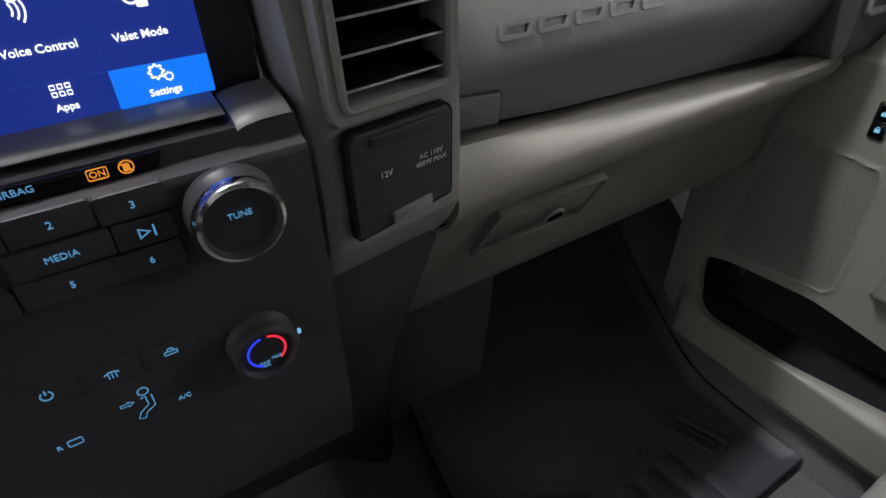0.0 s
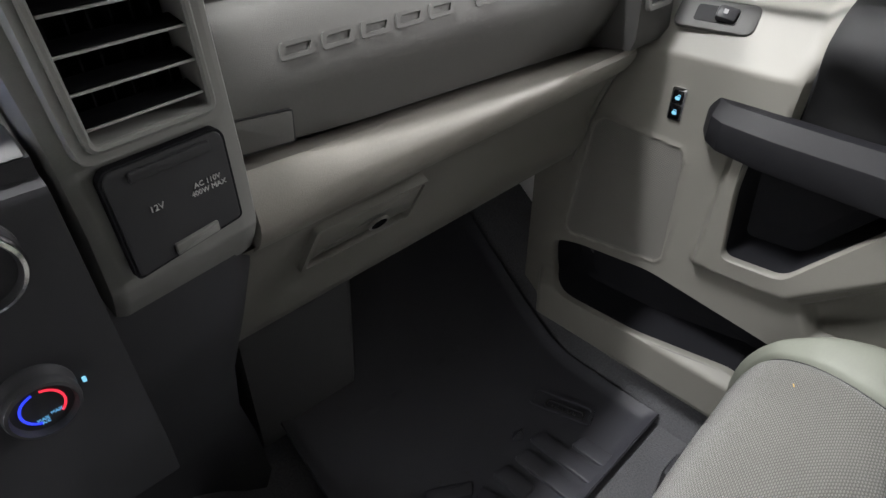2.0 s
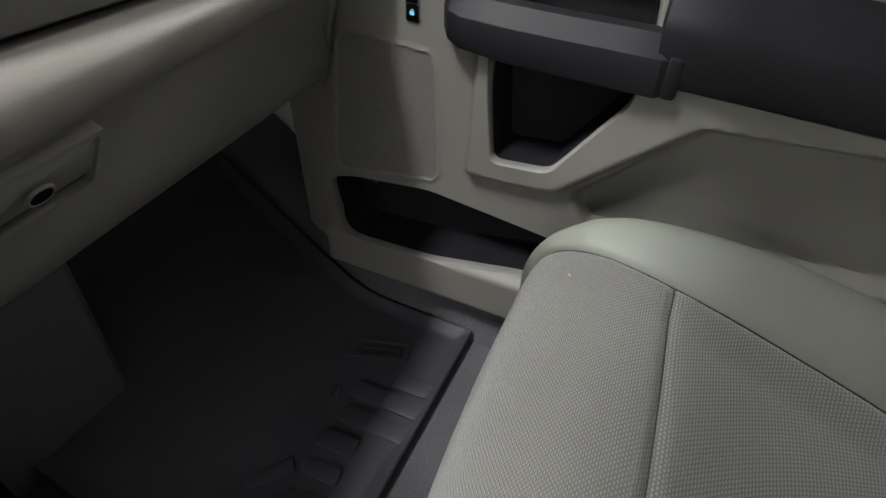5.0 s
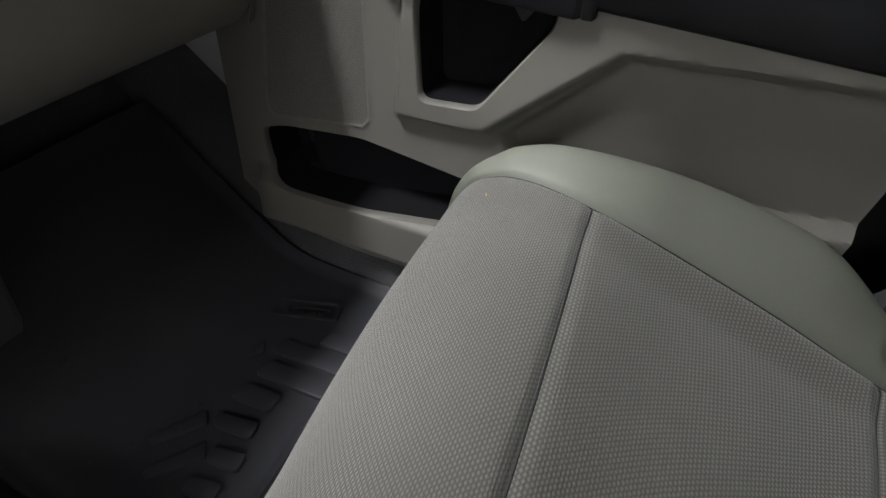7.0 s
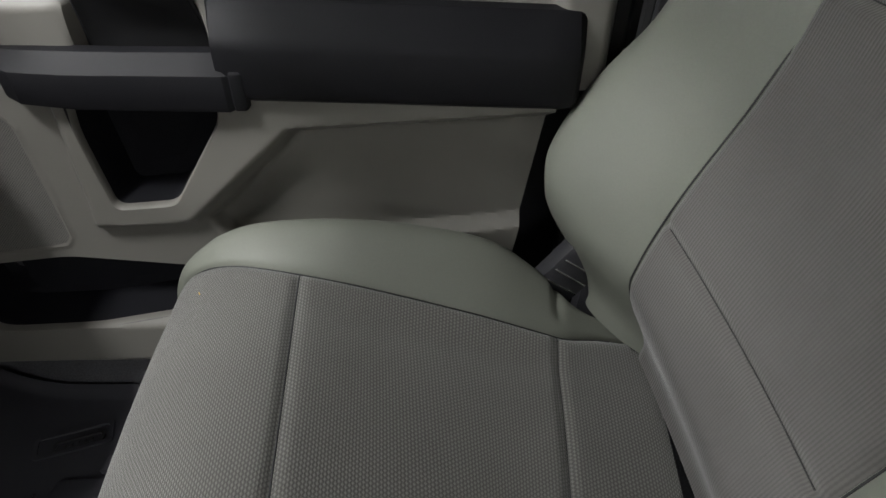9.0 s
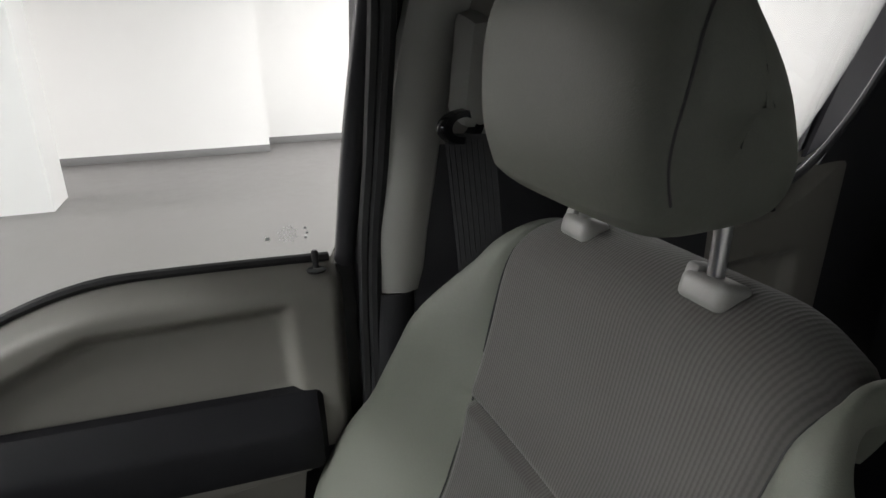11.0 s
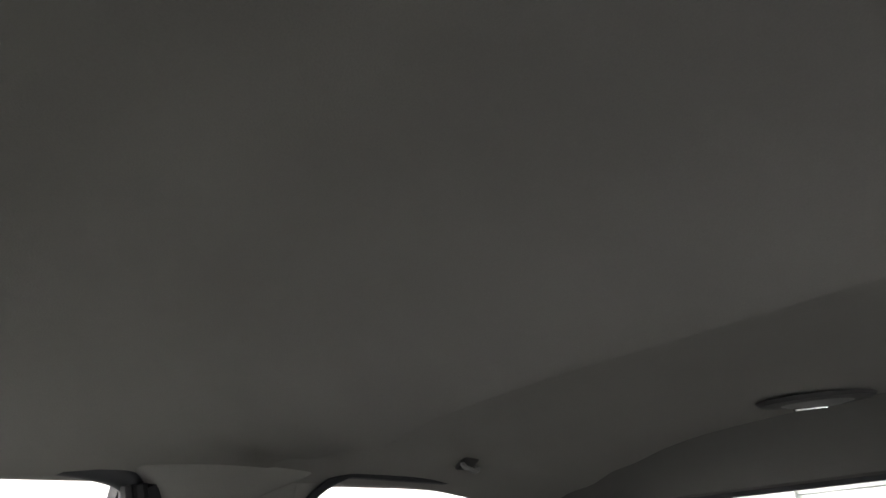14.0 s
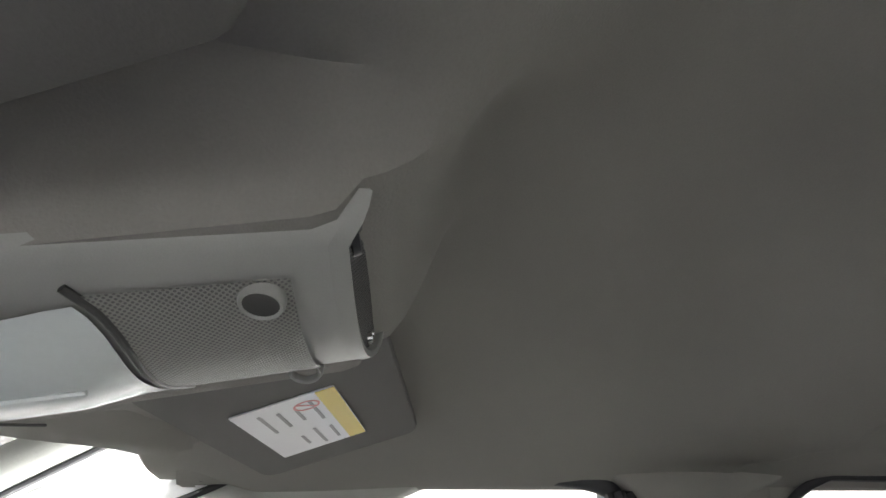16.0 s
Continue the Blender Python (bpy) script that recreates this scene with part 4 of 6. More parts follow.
words("12V", 0.0056, PRINT, cover, Matrix.Translation((-0.0145, 0.001, 0.0005)))
words("AC 110V", 0.0048, PRINT, cover, Matrix.Translation((0.0190, 0.0035, 0.0005)))
words("400W MAX", 0.0048, PRINT, cover, Matrix.Translation((0.0190, -0.0015, 0.0005)))
part("cover_gap", plate(rounded([(-0.0377, -0.0392), (0.0372, -0.0322), (0.0377, 0.0268), (0.034, 0.0322), (-0.0345, 0.0322), (-0.0387, 0.0268)], 0.004), 0.006), DEEP, stack, m=cm @ Matrix.Translation((0, 0, 0.0022)))

vent = part("air_vent", ring_plate(rounded([(-0.044, -0.046), (0.043, -0.046), (0.041, 0.07), (-0.049, 0.07)], 0.008), rounded([(-0.035, -0.036), (0.034, -0.036), (0.032, 0.062), (-0.040, 0.062)], 0.005), 0.024), COLUMN, stack, "dark grey air vent frame", m=VENT_AT)
lip_line = [(x, y, 0.0) for x, y in rounded([(-0.0365, -0.0385), (0.0355, -0.0385), (0.0335, 0.0645), (-0.0415, 0.0645)], 0.006)]
part("vent_lip", tube(lip_line + lip_line[:1], 0.0026, 8, closed_ends=False), COLUMN, vent)
# throat, slats and vanes carry the vent's inner shade as colour
part("vent_throat", plate(rect(0.08, 0.11, 0.004, cy=0.01), 0.004, m=Matrix.Translation((-0.002, 0, -0.032))), RECESS_SHADE, vent)
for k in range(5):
    part("slat", rbox(0.069, 0.0016, 0.014, 0.0006, m=pose(-0.0015, -0.0265 + k * 0.0185, -0.0105, 14)), RECESS_SHADE, vent)
    part("slat_edge", rbox(0.069, 0.0015, 0.0016, 0.0005, m=pose(-0.0015, -0.0285 + k * 0.0185, -0.0022)), SILVER, vent)
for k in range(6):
    part("vane", rbox(0.0015, 0.1, 0.016, 0.0005, m=pose(-0.03 + k * 0.011, 0.01, -0.026)), RECESS_SHADE, vent)
slot = part("side_slot", plate(rounded([(0, 0.0), (0.050, -0.004), (0.052, 0.020), (0, 0.025)], 0.003), 0.004, 0.001), DASH, dash, "flush trim cover beside the vent", m=dash_at(0.255, 0.0535, 0.640, -1, 0))
part("slot_gap", plate(rounded([(0, -0.001), (0.051, -0.005), (0.053, 0.021), (0, 0.026)], 0.003), 0.004), SATIN, slot, m=Matrix.Translation((0, 0, -0.0008)))


# ---------------------------------------------------------------- front passenger door
door = thing("passenger_door", "light grey moulded truck door panel with black armrest, closed", "car door")
BELTLINE = [(-0.76, 0.742), (-0.72, 0.746), (-0.50, 0.752), (-0.45, 0.747), (-0.40, 0.733), (-0.33, 0.706), (-0.26, 0.690), (-0.16, 0.684), (0.0, 0.672), (0.2, 0.65)]
POCKET = [(-0.118, 0.54), (-0.118, 0.444), (-0.128, 0.347), (-0.207, 0.353), (-0.288, 0.47), (-0.288, 0.54)]
FRAME = [(-0.10, 0.525), (-0.09, 0.315), (-0.22, 0.322), (-0.365, 0.453), (-0.69, 0.472), (-0.69, 0.502), (-0.30, 0.502), (-0.30, 0.525)]
LOWER = [(-0.366, 0.450), (-0.735, 0.471), (-0.735, 0.315), (-0.61, 0.297), (-0.26, 0.27), (-0.235, 0.322)]
UPPER = [(-0.30, 0.60), (-0.34, 0.655), (-0.45, 0.705), (-0.672, 0.705), (-0.675, 0.575), (-0.30, 0.56)]
BIN = [(0.148, 0.232), (0.10, 0.247), (-0.03, 0.262), (-0.21, 0.240), (-0.45, 0.2), (-0.45, 0.12), (-0.2, 0.164), (-0.04, 0.152), (0.09, 0.148), (0.14, 0.165)]
GRILLE = [(0.085, 0.478), (-0.033, 0.470), (-0.041, 0.455), (-0.045, 0.296), (-0.035, 0.284), (0.115, 0.262), (0.125, 0.275), (0.10, 0.465)]
BEZEL = [(-0.143, 0.485), (-0.150, 0.70), (-0.282, 0.70), (-0.298, 0.485)]


def belt(y):
    return glide(y, BELTLINE)


def door_x(y, z, deep=False):
    p = (y, z)
    x = 0.822
    top = belt(y)
    x += 0.035 * smooth01((z - top + 0.035) / 0.035) ** 2
    x += 0.9 * max(z - 0.59, 0) * smooth01((y + 0.17) / 0.04)
    x += 0.02 * smooth01((y + 0.30) / 0.2) * smooth01((z - 0.56) / 0.05) * (1 - smooth01((y + 0.17) / 0.04))
    x += 0.032 * smooth01(inside(p, BEZEL) / 0.010) * smooth01((0.625 - z) / 0.07)
    x += 0.55 * max(z - 0.632, 0) * smooth01((y + 0.30) / 0.02) * (1 - smooth01((y + 0.17) / 0.03))
    x += 0.018 * smooth01((inside(p, UPPER) + 0.004) / 0.022)
    x -= 0.016 * smooth01((inside(p, FRAME) + 0.004) / 0.012)
    x += 0.022 * smooth01((inside(p, LOWER) + 0.003) / 0.016)
    x -= 0.032 * smooth01((0.172 - z) / 0.022) * smooth01((z - 0.055) / 0.03) * smooth01((0.17 - y) / 0.03)
    g = inside(p, GRILLE)
    x -= 0.0022 * math.exp(-((g + 0.003) / 0.0022) ** 2)
    if deep:
        x += 0.075 * smooth01((inside(p, POCKET) + 0.002) / 0.008)
        x += 0.085 * smooth01((inside(p, BIN) + 0.004) / 0.010)
    x += 0.05 * smooth01((-0.715 - y) / 0.03) ** 2
    return x


def cut(bm, poly):
    """Cuts the outline, given in y and z, into the sheet."""
    lo_y, hi_y = min(p[0] for p in poly) - 0.02, max(p[0] for p in poly) + 0.02
    lo_z, hi_z = min(p[1] for p in poly) - 0.02, max(p[1] for p in poly) + 0.02
    for i in range(len(poly)):
        (y1, z1), (y2, z2) = poly[i - 1], poly[i]
        k = math.hypot(y2 - y1, z2 - z1)
        if k < 1e-5:
            continue
        m = 0.012
        by0, by1, bz0, bz1 = min(y1, y2) - m, max(y1, y2) + m, min(z1, z2) - m, max(z1, z2) + m
        faces = [f for f in bm.faces if any(by0 < v.co.y < by1 and bz0 < v.co.z < bz1 for v in f.verts)]
        geom = list({e for f in faces for e in f.edges} | {v for f in faces for v in f.verts}) + faces
        bmesh.ops.bisect_plane(bm, geom=geom, dist=1e-6, plane_co=(0, y1, z1), plane_no=(0, (z2 - z1) / k, -(y2 - y1) / k))


def door_sheet(y0, y1, z0, ny, nz):
    return sheet(lambda y, v: (door_x(y, lerp(z0, belt(y), v), False), y, lerp(z0, belt(y), v)), steps(y0, y1, ny), steps(0, 1, nz))


POCKET_R, BIN_R, GRILLE_R = rounded(POCKET, 0.014, 4), rounded(BIN, 0.02, 4), rounded(GRILLE, 0.012, 3)


def opening(name, poly, depth, label, back=DEEP):
    """The walls and the back of a bin behind an opening of the door panel."""
    n = len(poly)
    cy, cz = sum(p[0] for p in poly) / n, sum(p[1] for p in poly) / n
    rows = []
    for inset, dx in ((0.0, 0.0), (0.0015, 0.0015), (0.003, 0.006), (0.003, 0.012), (0.005, depth), (0.03, depth + 0.004)):
        row = []
        for y, z in poly:
            d = Vector((cy - y, cz - z))
            k = d.normalized() * min(inset, d.length * 0.9)
            row.append((door_x(y, z, False) + dx, y + k.x, z + k.y))
        rows.append(row)
    lip = loft(rows[:4], caps=False)
    part("lip", lip, TRIM, door)
    bm = loft(rows[3:], caps=False)
    bm.verts.ensure_lookup_table()
    bm.faces.new(bm.verts[-n:])
    return part(name, bm, back, door, label)


MESHED = mat("grey_speaker_mesh", (0.2, 0.19, 0.174), 0.55)


def perforate(m, pitch, flat=0, hole=0.09):
    nt = m.node_tree
    b = nt.nodes["Principled BSDF"]
    co = nt.nodes.new("ShaderNodeTexCoord")
    mp = nt.nodes.new("ShaderNodeMapping")
    mp.inputs["Scale"].default_value = tuple(0.0 if k == flat else 1.0 for k in range(3))
    mp.inputs["Rotation"].default_value = tuple(radians(45) if k == flat else 0.0 for k in range(3))
    v = nt.nodes.new("ShaderNodeTexVoronoi")
    v.inputs["Randomness"].default_value, v.inputs["Scale"].default_value = 0.0, 1 / pitch
    nt.links.new(co.outputs["Object"], mp.inputs["Vector"]), nt.links.new(mp.outputs["Vector"], v.inputs["Vector"])
    r = nt.nodes.new("ShaderNodeMapRange")
    r.inputs["From Min"].default_value, r.inputs["From Max"].default_value = 0.25, 0.42
    nt.links.new(v.outputs["Distance"], r.inputs["Value"])
    mix = nt.nodes.new("ShaderNodeMix")
    mix.data_type = "RGBA"
    mix.inputs["A"].default_value = (hole, hole, hole * 0.95, 1)
    src = b.inputs["Base Color"].links[0].from_socket
    nt.links.new(src, mix.inputs["B"]), nt.links.new(r.outputs["Result"], mix.inputs["Factor"]), nt.links.new(mix.outputs["Result"], b.inputs["Base Color"])
    bump = nt.nodes.new("ShaderNodeBump")
    bump.inputs["Distance"].default_value = 0.0002
    nt.links.new(r.outputs["Result"], bump.inputs["Height"]), nt.links.new(bump.outputs["Normal"], b.inputs["Normal"])


perforate(MESHED, 0.0024)
panel = door_sheet(-0.75, 0.2, 0.03, 230, 170)
for outline in (POCKET_R, BIN_R, GRILLE_R, [(-0.676, 0.497), (-0.6106, 0.03), (-0.74, 0.03), (-0.74, 0.497)]):
    cut(panel, outline)
mesh_piece = panel.copy()
part("panel", keep_faces(panel, lambda c: max(inside((c.y, c.z), POCKET_R), inside((c.y, c.z), BIN_R), inside((c.y, c.z), GRILLE_R)) < 0 and not (c.z < 0.497 and c.y < -0.676 + (0.497 - c.z) * 0.14)), TRIM, door, "light grey moulded door panel")
part("speaker_grille", keep_faces(mesh_piece, lambda c: inside((c.y, c.z), GRILLE_R) > 0), MESHED, door, "perforated grey speaker grille")
opening("pull_pocket", POCKET_R, 0.075, "black pocket under the pull handle")
opening("map_bin", BIN_R, 0.08, "black map bin")
part("door_back", rbox(0.02, 0.98, 0.66, 0.004, m=Matrix.Translation((0.915, -0.27, 0.35))), SATIN, door)


def armrest_section(y, s=1.0):
    dz = -0.016 * (y + 0.30) / -0.40 + 0.004
    return [(lerp(0.83, x, s) if x < 0.83 else x, y, z + dz) for x, z in ((0.835, 0.600), (0.822, 0.598), (0.818, 0.595), (0.799, 0.566), (0.795, 0.560), (0.793, 0.552), (0.793, 0.507), (0.796, 0.499), (0.803, 0.494), (0.835, 0.49))]


part("armrest", mesh_of(loft([armrest_section(-0.296, 0.5), armrest_section(-0.300, 0.95)] + [armrest_section(y) for y in steps(-0.31, -0.68, 14)] + [armrest_section(-0.69, 0.9), armrest_section(-0.698, 0.5)]), True, 22), BLACK, door, "black grained armrest pad")


def handle_section(c, w, h):
    x, y, z = c
    prof = [(-1, -0.8), (-0.92, -0.95), (-0.75, -1), (0.8, -1), (1, -0.8), (1, 0.9), (0.9, 1), (-0.02, 1), (-0.08, 0.985), (-0.96, 0.36), (-1, 0.28)]
    return [(x + w * a, y, z + h * b) for a, b in prof]


part("pull_handle", mesh_of(loft([handle_section(*q) for q in (((0.838, -0.052, 0.528), 0.010, 0.016), ((0.833, -0.055, 0.528), 0.014, 0.022), ((0.820, -0.067, 0.5275), 0.019, 0.0255), ((0.811, -0.085, 0.5255), 0.020, 0.0275), ((0.808, -0.14, 0.522), 0.019, 0.030), ((0.808, -0.2, 0.520), 0.018, 0.0305), ((0.808, -0.26, 0.519), 0.018, 0.031), ((0.808, -0.306, 0.518), 0.018, 0.0315), ((0.809, -0.312, 0.518), 0.0165, 0.0295), ((0.811, -0.3155, 0.518), 0.013, 0.026))]), True, 20), BLACK, door, "thick black pull handle")
part("handle_cap", loft([handle_section((0.810, y, 0.520), w, h) for y, w, h in ((-0.312, 0.0175, 0.030), (-0.314, 0.0192, 0.0325), (-0.324, 0.0192, 0.0325), (-0.327, 0.017, 0.030))]), BLACK, door)


def bezel_point(u, v):
    y = lerp(lerp(-0.152, -0.158, v), lerp(-0.288, -0.274, v), u)
    z = lerp(0.50, lerp(0.679, 0.687, u), v)
    return (door_x(y, min(z, belt(y) - 0.004)) - 0.007 - 0.004 * math.exp(-((v - 0.76) / 0.10) ** 2), y, z)


BEZELBLACK = mat("satin_black_bezel", (0.014, 0.014, 0.015), 0.6, spec=0.2, grain=0.00002, scale=1500, vary=0.03)
part("release_bezel", solid(sheet(bezel_point, steps(0, 1, 24), steps(0, 1, 24)), -0.004), BEZELBLACK, door, "smooth black door release bezel")
part("release_edge", tube([bezel_point(0, v) for v in steps(0, 1, 10)], 0.0025, 8), SATIN, door)
part("release_edge", tube([bezel_point(1, v) for v in steps(0, 1, 10)], 0.003, 8), SATIN, door)

ws = part("window_switch", plate(rect(0.096, 0.040, 0.012, 6), 0.006, 0.0015), DARK, door, "grey window switch plate", m=pose(0.8545, -0.021, 0.6355, 90 - 46, 0, -90 + 8))
part("well", plate(rect(0.05, 0.022, 0.004), 0.001, m=Matrix.Translation((0.0, 0, 0.0006))), BLACK, ws)
part("rocker", rbox(0.024, 0.018, 0.011, 0.004, m=pose(0.012, 0.0, 0.004, 0, 14, 0)), SATIN, ws, "black window rocker")
part("mark", plate(rect(0.005, 0.006, 0.001), 0.0004, m=pose(0.011, 0.0, 0.0102, 0, 14, 0)), GREYPRINT, ws)
ls = part("lock_switch", plate(rect(0.020, 0.045, 0.004), 0.004, 0.0012), CHROME, door, "slim lock switch with bright rim", m=door_at(0.8195, -0.0135, 0.5295, 0, 0))
for dz in (0.0095, -0.0105):
    lb = part("lock_button", plate(rect(0.0145, 0.018, 0.002), 0.003, 0.0008), GLOSS, ls, m=Matrix.Translation((0, dz, 0.0014)))
    part("symbol", plate(rect(0.006, 0.0045, 0.001), 0.0004, m=Matrix.Translation((0, -0.001, 0.0004))), ICE, lb)
    ring(0.0019, 0.0008, Matrix.Translation((0.0004 if dz < 0 else 0.0016, 0.0016, 0.0004)), ICE, lb, "symbol", 0, 180)
part("lock_knob", lathe([(0.011, 0), (0.012, 0.002), (0.010, 0.004), (0.0045, 0.005), (0.0035, 0.008), (0.0042, 0.016), (0.0045, 0.024), (0.003, 0.027), (0, 0.0275)], 20), RUBBER, door, "black door lock knob", m=pose(0.838, -0.706, 0.7385, 0, 4, 0))
strip_pts = [(0.858, y, belt(y) + 0.003) for y in steps(-0.725, 0.1, 34)]
part("window_seal", tube(strip_pts, 0.006, 8), RUBBER, door, "black rubber window seal")
frame_pts = spline([(0.862, -0.746, 0.74), (0.8, -0.754, 0.9), (0.742, -0.765, 1.04), (0.725, -0.766, 1.092), (0.717, -0.745, 1.116), (0.722, -0.66, 1.13), (0.74, -0.51, 1.135), (0.74, -0.21, 1.13)], 50)
part("window_frame", tube(frame_pts, 0.0135, 10), SATIN, door, "black window frame")
part("window_frame", tube([(p.x - 0.012, p.y - 0.02, p.z + 0.0) for p in frame_pts[:26]], 0.010, 8), RUBBER, door)
dec = part("glass_mark", plate(rect(0.005, 0.005, 0.001), 0.0003), ETCH, door, "small grey etched glass marks", m=door_at(0.8615, -0.655, 0.779, 0, 15))
for k in range(34):
    a, rr = k * 2.399, 0.0021 * math.sqrt(k)
    part("etching", plate(rect(0.0015, 0.0011, 0.0003, 2, cx=0.024 + rr * math.cos(a), cy=0.004 + rr * math.sin(a)), 0.0003), ETCH, dec)
for k in range(3):
    part("etching", plate(rect(0.003, 0.0025, 0.0006, 2, cx=0.045 + 0.002 * (k % 2), cy=-0.004 + k * 0.007), 0.0003), GREYPRINT, dec)

# ---------------------------------------------------------------- front passenger seat
seat = thing("passenger_seat", "grey cloth bucket seat with grey-green vinyl bolsters", "car seat")
CX = 0.486


def cushion_line(s):
    """Top line of the cushion: s from 0 (rear) to 1 (under the front edge) to y, z."""
    pts = CUSHION
    k = s * (len(pts) - 1)
    i = min(int(k), len(pts) - 2)
    return pts[i].lerp(pts[i + 1], k - i)


CUSHION = spline([(0, -0.79, 0.225), (0, -0.70, 0.250), (0, -0.60, 0.280), (0, -0.50, 0.314), (0, -0.42, 0.340), (0, -0.35, 0.357), (0, -0.30, 0.356), (0, -0.262, 0.338), (0, -0.238, 0.305), (0, -0.228, 0.26), (0, -0.232, 0.20), (0, -0.245, 0.14)], 110)


def half_cloth(y):
    return glide(y, [(-0.79, 0.188), (-0.73, 0.181), (-0.672, 0.168), (-0.38, 0.183), (-0.3, 0.197), (-0.24, 0.217)])


def half_out(y):
    return glide(y, [(-0.79, 0.205), (-0.7, 0.226), (-0.64, 0.262), (-0.55, 0.276), (-0.42, 0.276), (-0.33, 0.27), (-0.27, 0.252), (-0.235, 0.234)])


def crest(y):
    return glide(y, [(-0.76, 0.24), (-0.7, 0.272), (-0.65, 0.31), (-0.58, 0.353), (-0.5, 0.374), (-0.43, 0.384), (-0.34, 0.383), (-0.29, 0.37), (-0.25, 0.34)])


def cushion_point(u, s):
    """u in -1..1: cloth within 0.6, bolster beyond."""
    q = cushion_line(s)
    y, z = q.y, q.z
    hc, ho = half_cloth(y), half_out(y)
    au, sg = abs(u), 1 if u > 0 else -1
    nose_side = smooth01((y + 0.29) / 0.04) if s > 0.5 else 0.0
    c = lerp(max(crest(y) - z, 0.006), 0.012, nose_side)
    groove = 0.005 * math.exp(-((au - 0.6) / 0.016) ** 2)
    if au <= 0.6:
        dx = hc * au / 0.6
        lift = 0.010 * (1 - (au / 0.6) ** 2) + 0.25 * c * smooth01((au - 0.40) / 0.2) - groove
        if z > 0.24:
            fade = 1 - smooth01((au - 0.55) / 0.05)
            for seam_y, w in ((-0.382, 0.0055), (-0.672, 0.0055)):
                lift -= (0.006 * math.exp(-((y - seam_y) / w) ** 2) - 0.004 * math.exp(-((y - seam_y) / 0.04) ** 2)) * fade
    else:
        t, w = (au - 0.6) / 0.4, ho - hc
        pts = [(0, 0.25 * c), (0.22 * w, 0.66 * c), (0.62 * w, c), (0.93 * w, c - 0.022), (w, c - 0.075), (w - 0.012, c - 0.19)]
        k = t * 5
        i = min(int(k), 4)
        f = k - i
        p0, p1, p2, p3 = (Vector(pts[max(i - 1, 0)]), Vector(pts[i]), Vector(pts[i + 1]), Vector(pts[min(i + 2, 5)]))
        r = 0.5 * (2 * p1 + (p2 - p0) * f + (2 * p0 - 5 * p1 + 4 * p2 - p3) * f * f + (3 * p1 - p0 - 3 * p2 + p3) * f ** 3)
        dx, lift = hc + r.x, r.y - groove - 0.006 * math.exp(-((y + 0.672 - 0.012 * t) / 0.006) ** 2) * smooth01((t - 0.12) / 0.15)
    d = (cushion_line(min(s + 0.01, 1)) - cushion_line(max(s - 0.01, 0))).normalized()
    n = Vector((0, -d.z, d.y))
    x = CX + sg * dx
    back = -0.065 * max(0.66 - x, 0.0) * smooth01((y + 0.67) / 0.3)
    back += 0.13 * max(0.66 - x, 0.0) * smooth01((-0.5 - y) / 0.2)
    return (x, y + n.y * lift + back, z + n.z * lift)


def s_rows():
    return steps(0, 1, 190)


us = sorted(set([round(k, 4) for k in steps(-1, 1, 100)] + [-0.6, 0.6]))


def cushion_uv(u, s):
    return (u * 0.36, s * 1.06)


part("cushion_cloth", sheet(cushion_point, us, s_rows(), keep=lambda u, s: abs(u) < 0.6, uv=cushion_uv), CLOTH, seat, "grey knitted cloth seat cushion")
for sg in (-1, 1):
    part("cushion_bolster", sheet(cushion_point, us, s_rows(), keep=lambda u, s: u * sg > 0.6), VINYL, seat, "grey-green vinyl side bolster")
    part("piping", tube([Vector(cushion_point(sg * 0.602, s)) + Vector((0, 0, 0.0)) for s in steps(0.05, 0.9, 70)], 0.0016, 6), RUBBER, seat)
SEAM_ROWS = [min(steps(0, 0.7, 700), key=lambda s: abs(cushion_line(s).y - q)) for q in (-0.382, -0.672)]
for row in SEAM_ROWS:
    part("seam", tube([cushion_point(u, row) for u in steps(-0.59, 0.59, 60)], 0.0012, 6), RUBBER, seat)
part("base_valance", rbox(0.5, 0.5, 0.13, 0.02, m=Matrix.Translation((CX, -0.47, 0.145))), SATIN, seat, "black seat base")
for rx in (CX - 0.19, CX + 0.19):
    part("seat_rail", rbox(0.05, 0.56, 0.09, 0.008, m=Matrix.Translation((rx, -0.47, 0.04))), SATIN, seat)
bit = tagged(part("straw_scrap", rbox(0.0045, 0.0013, 0.0011, 0.0005), ORANGE_BIT, m=pose(0.640, -0.283, 0.357, 0, 0, 30)), "tiny straw scrap on the seat cushion", "debris")


# backrest: a leaning pad that rolls backwards over its top
B0, B1 = Vector((0, -0.73, 0.27)), Vector((0, -0.872, 0.855))
BUP = (B1 - B0).normalized()
BOUT = Vector((0, BUP.z, -BUP.y))
BLEN = (B1 - B0).length
BCX = 0.481
ROLL, ROLL_R, BTOP = 0.935, 0.042, 1.17
OUTW = [(0, 0.25), (0.1, 0.31), (0.25, 0.345), (0.4, 0.352), (0.55, 0.312), (0.75, 0.243), (0.88, 0.203), (0.95, 0.175), (1.0, 0.152), (1.06, 0.135), (1.17, 0.1)]
INNERW = [(0, 0.255), (0.12, 0.29), (0.35, 0.305), (0.55, 0.282), (0.75, 0.242), (0.88, 0.208), (0.95, 0.186), (1.0, 0.172), (1.06, 0.166), (1.17, 0.14)]
CLOTH_OUTER = [(0, 0.158), (0.28, 0.162), (0.51, 0.15), (0.68, 0.14), (0.79, 0.143), (0.91, 0.143), (0.98, 0.13), (1.06, 0.118), (1.17, 0.083)]
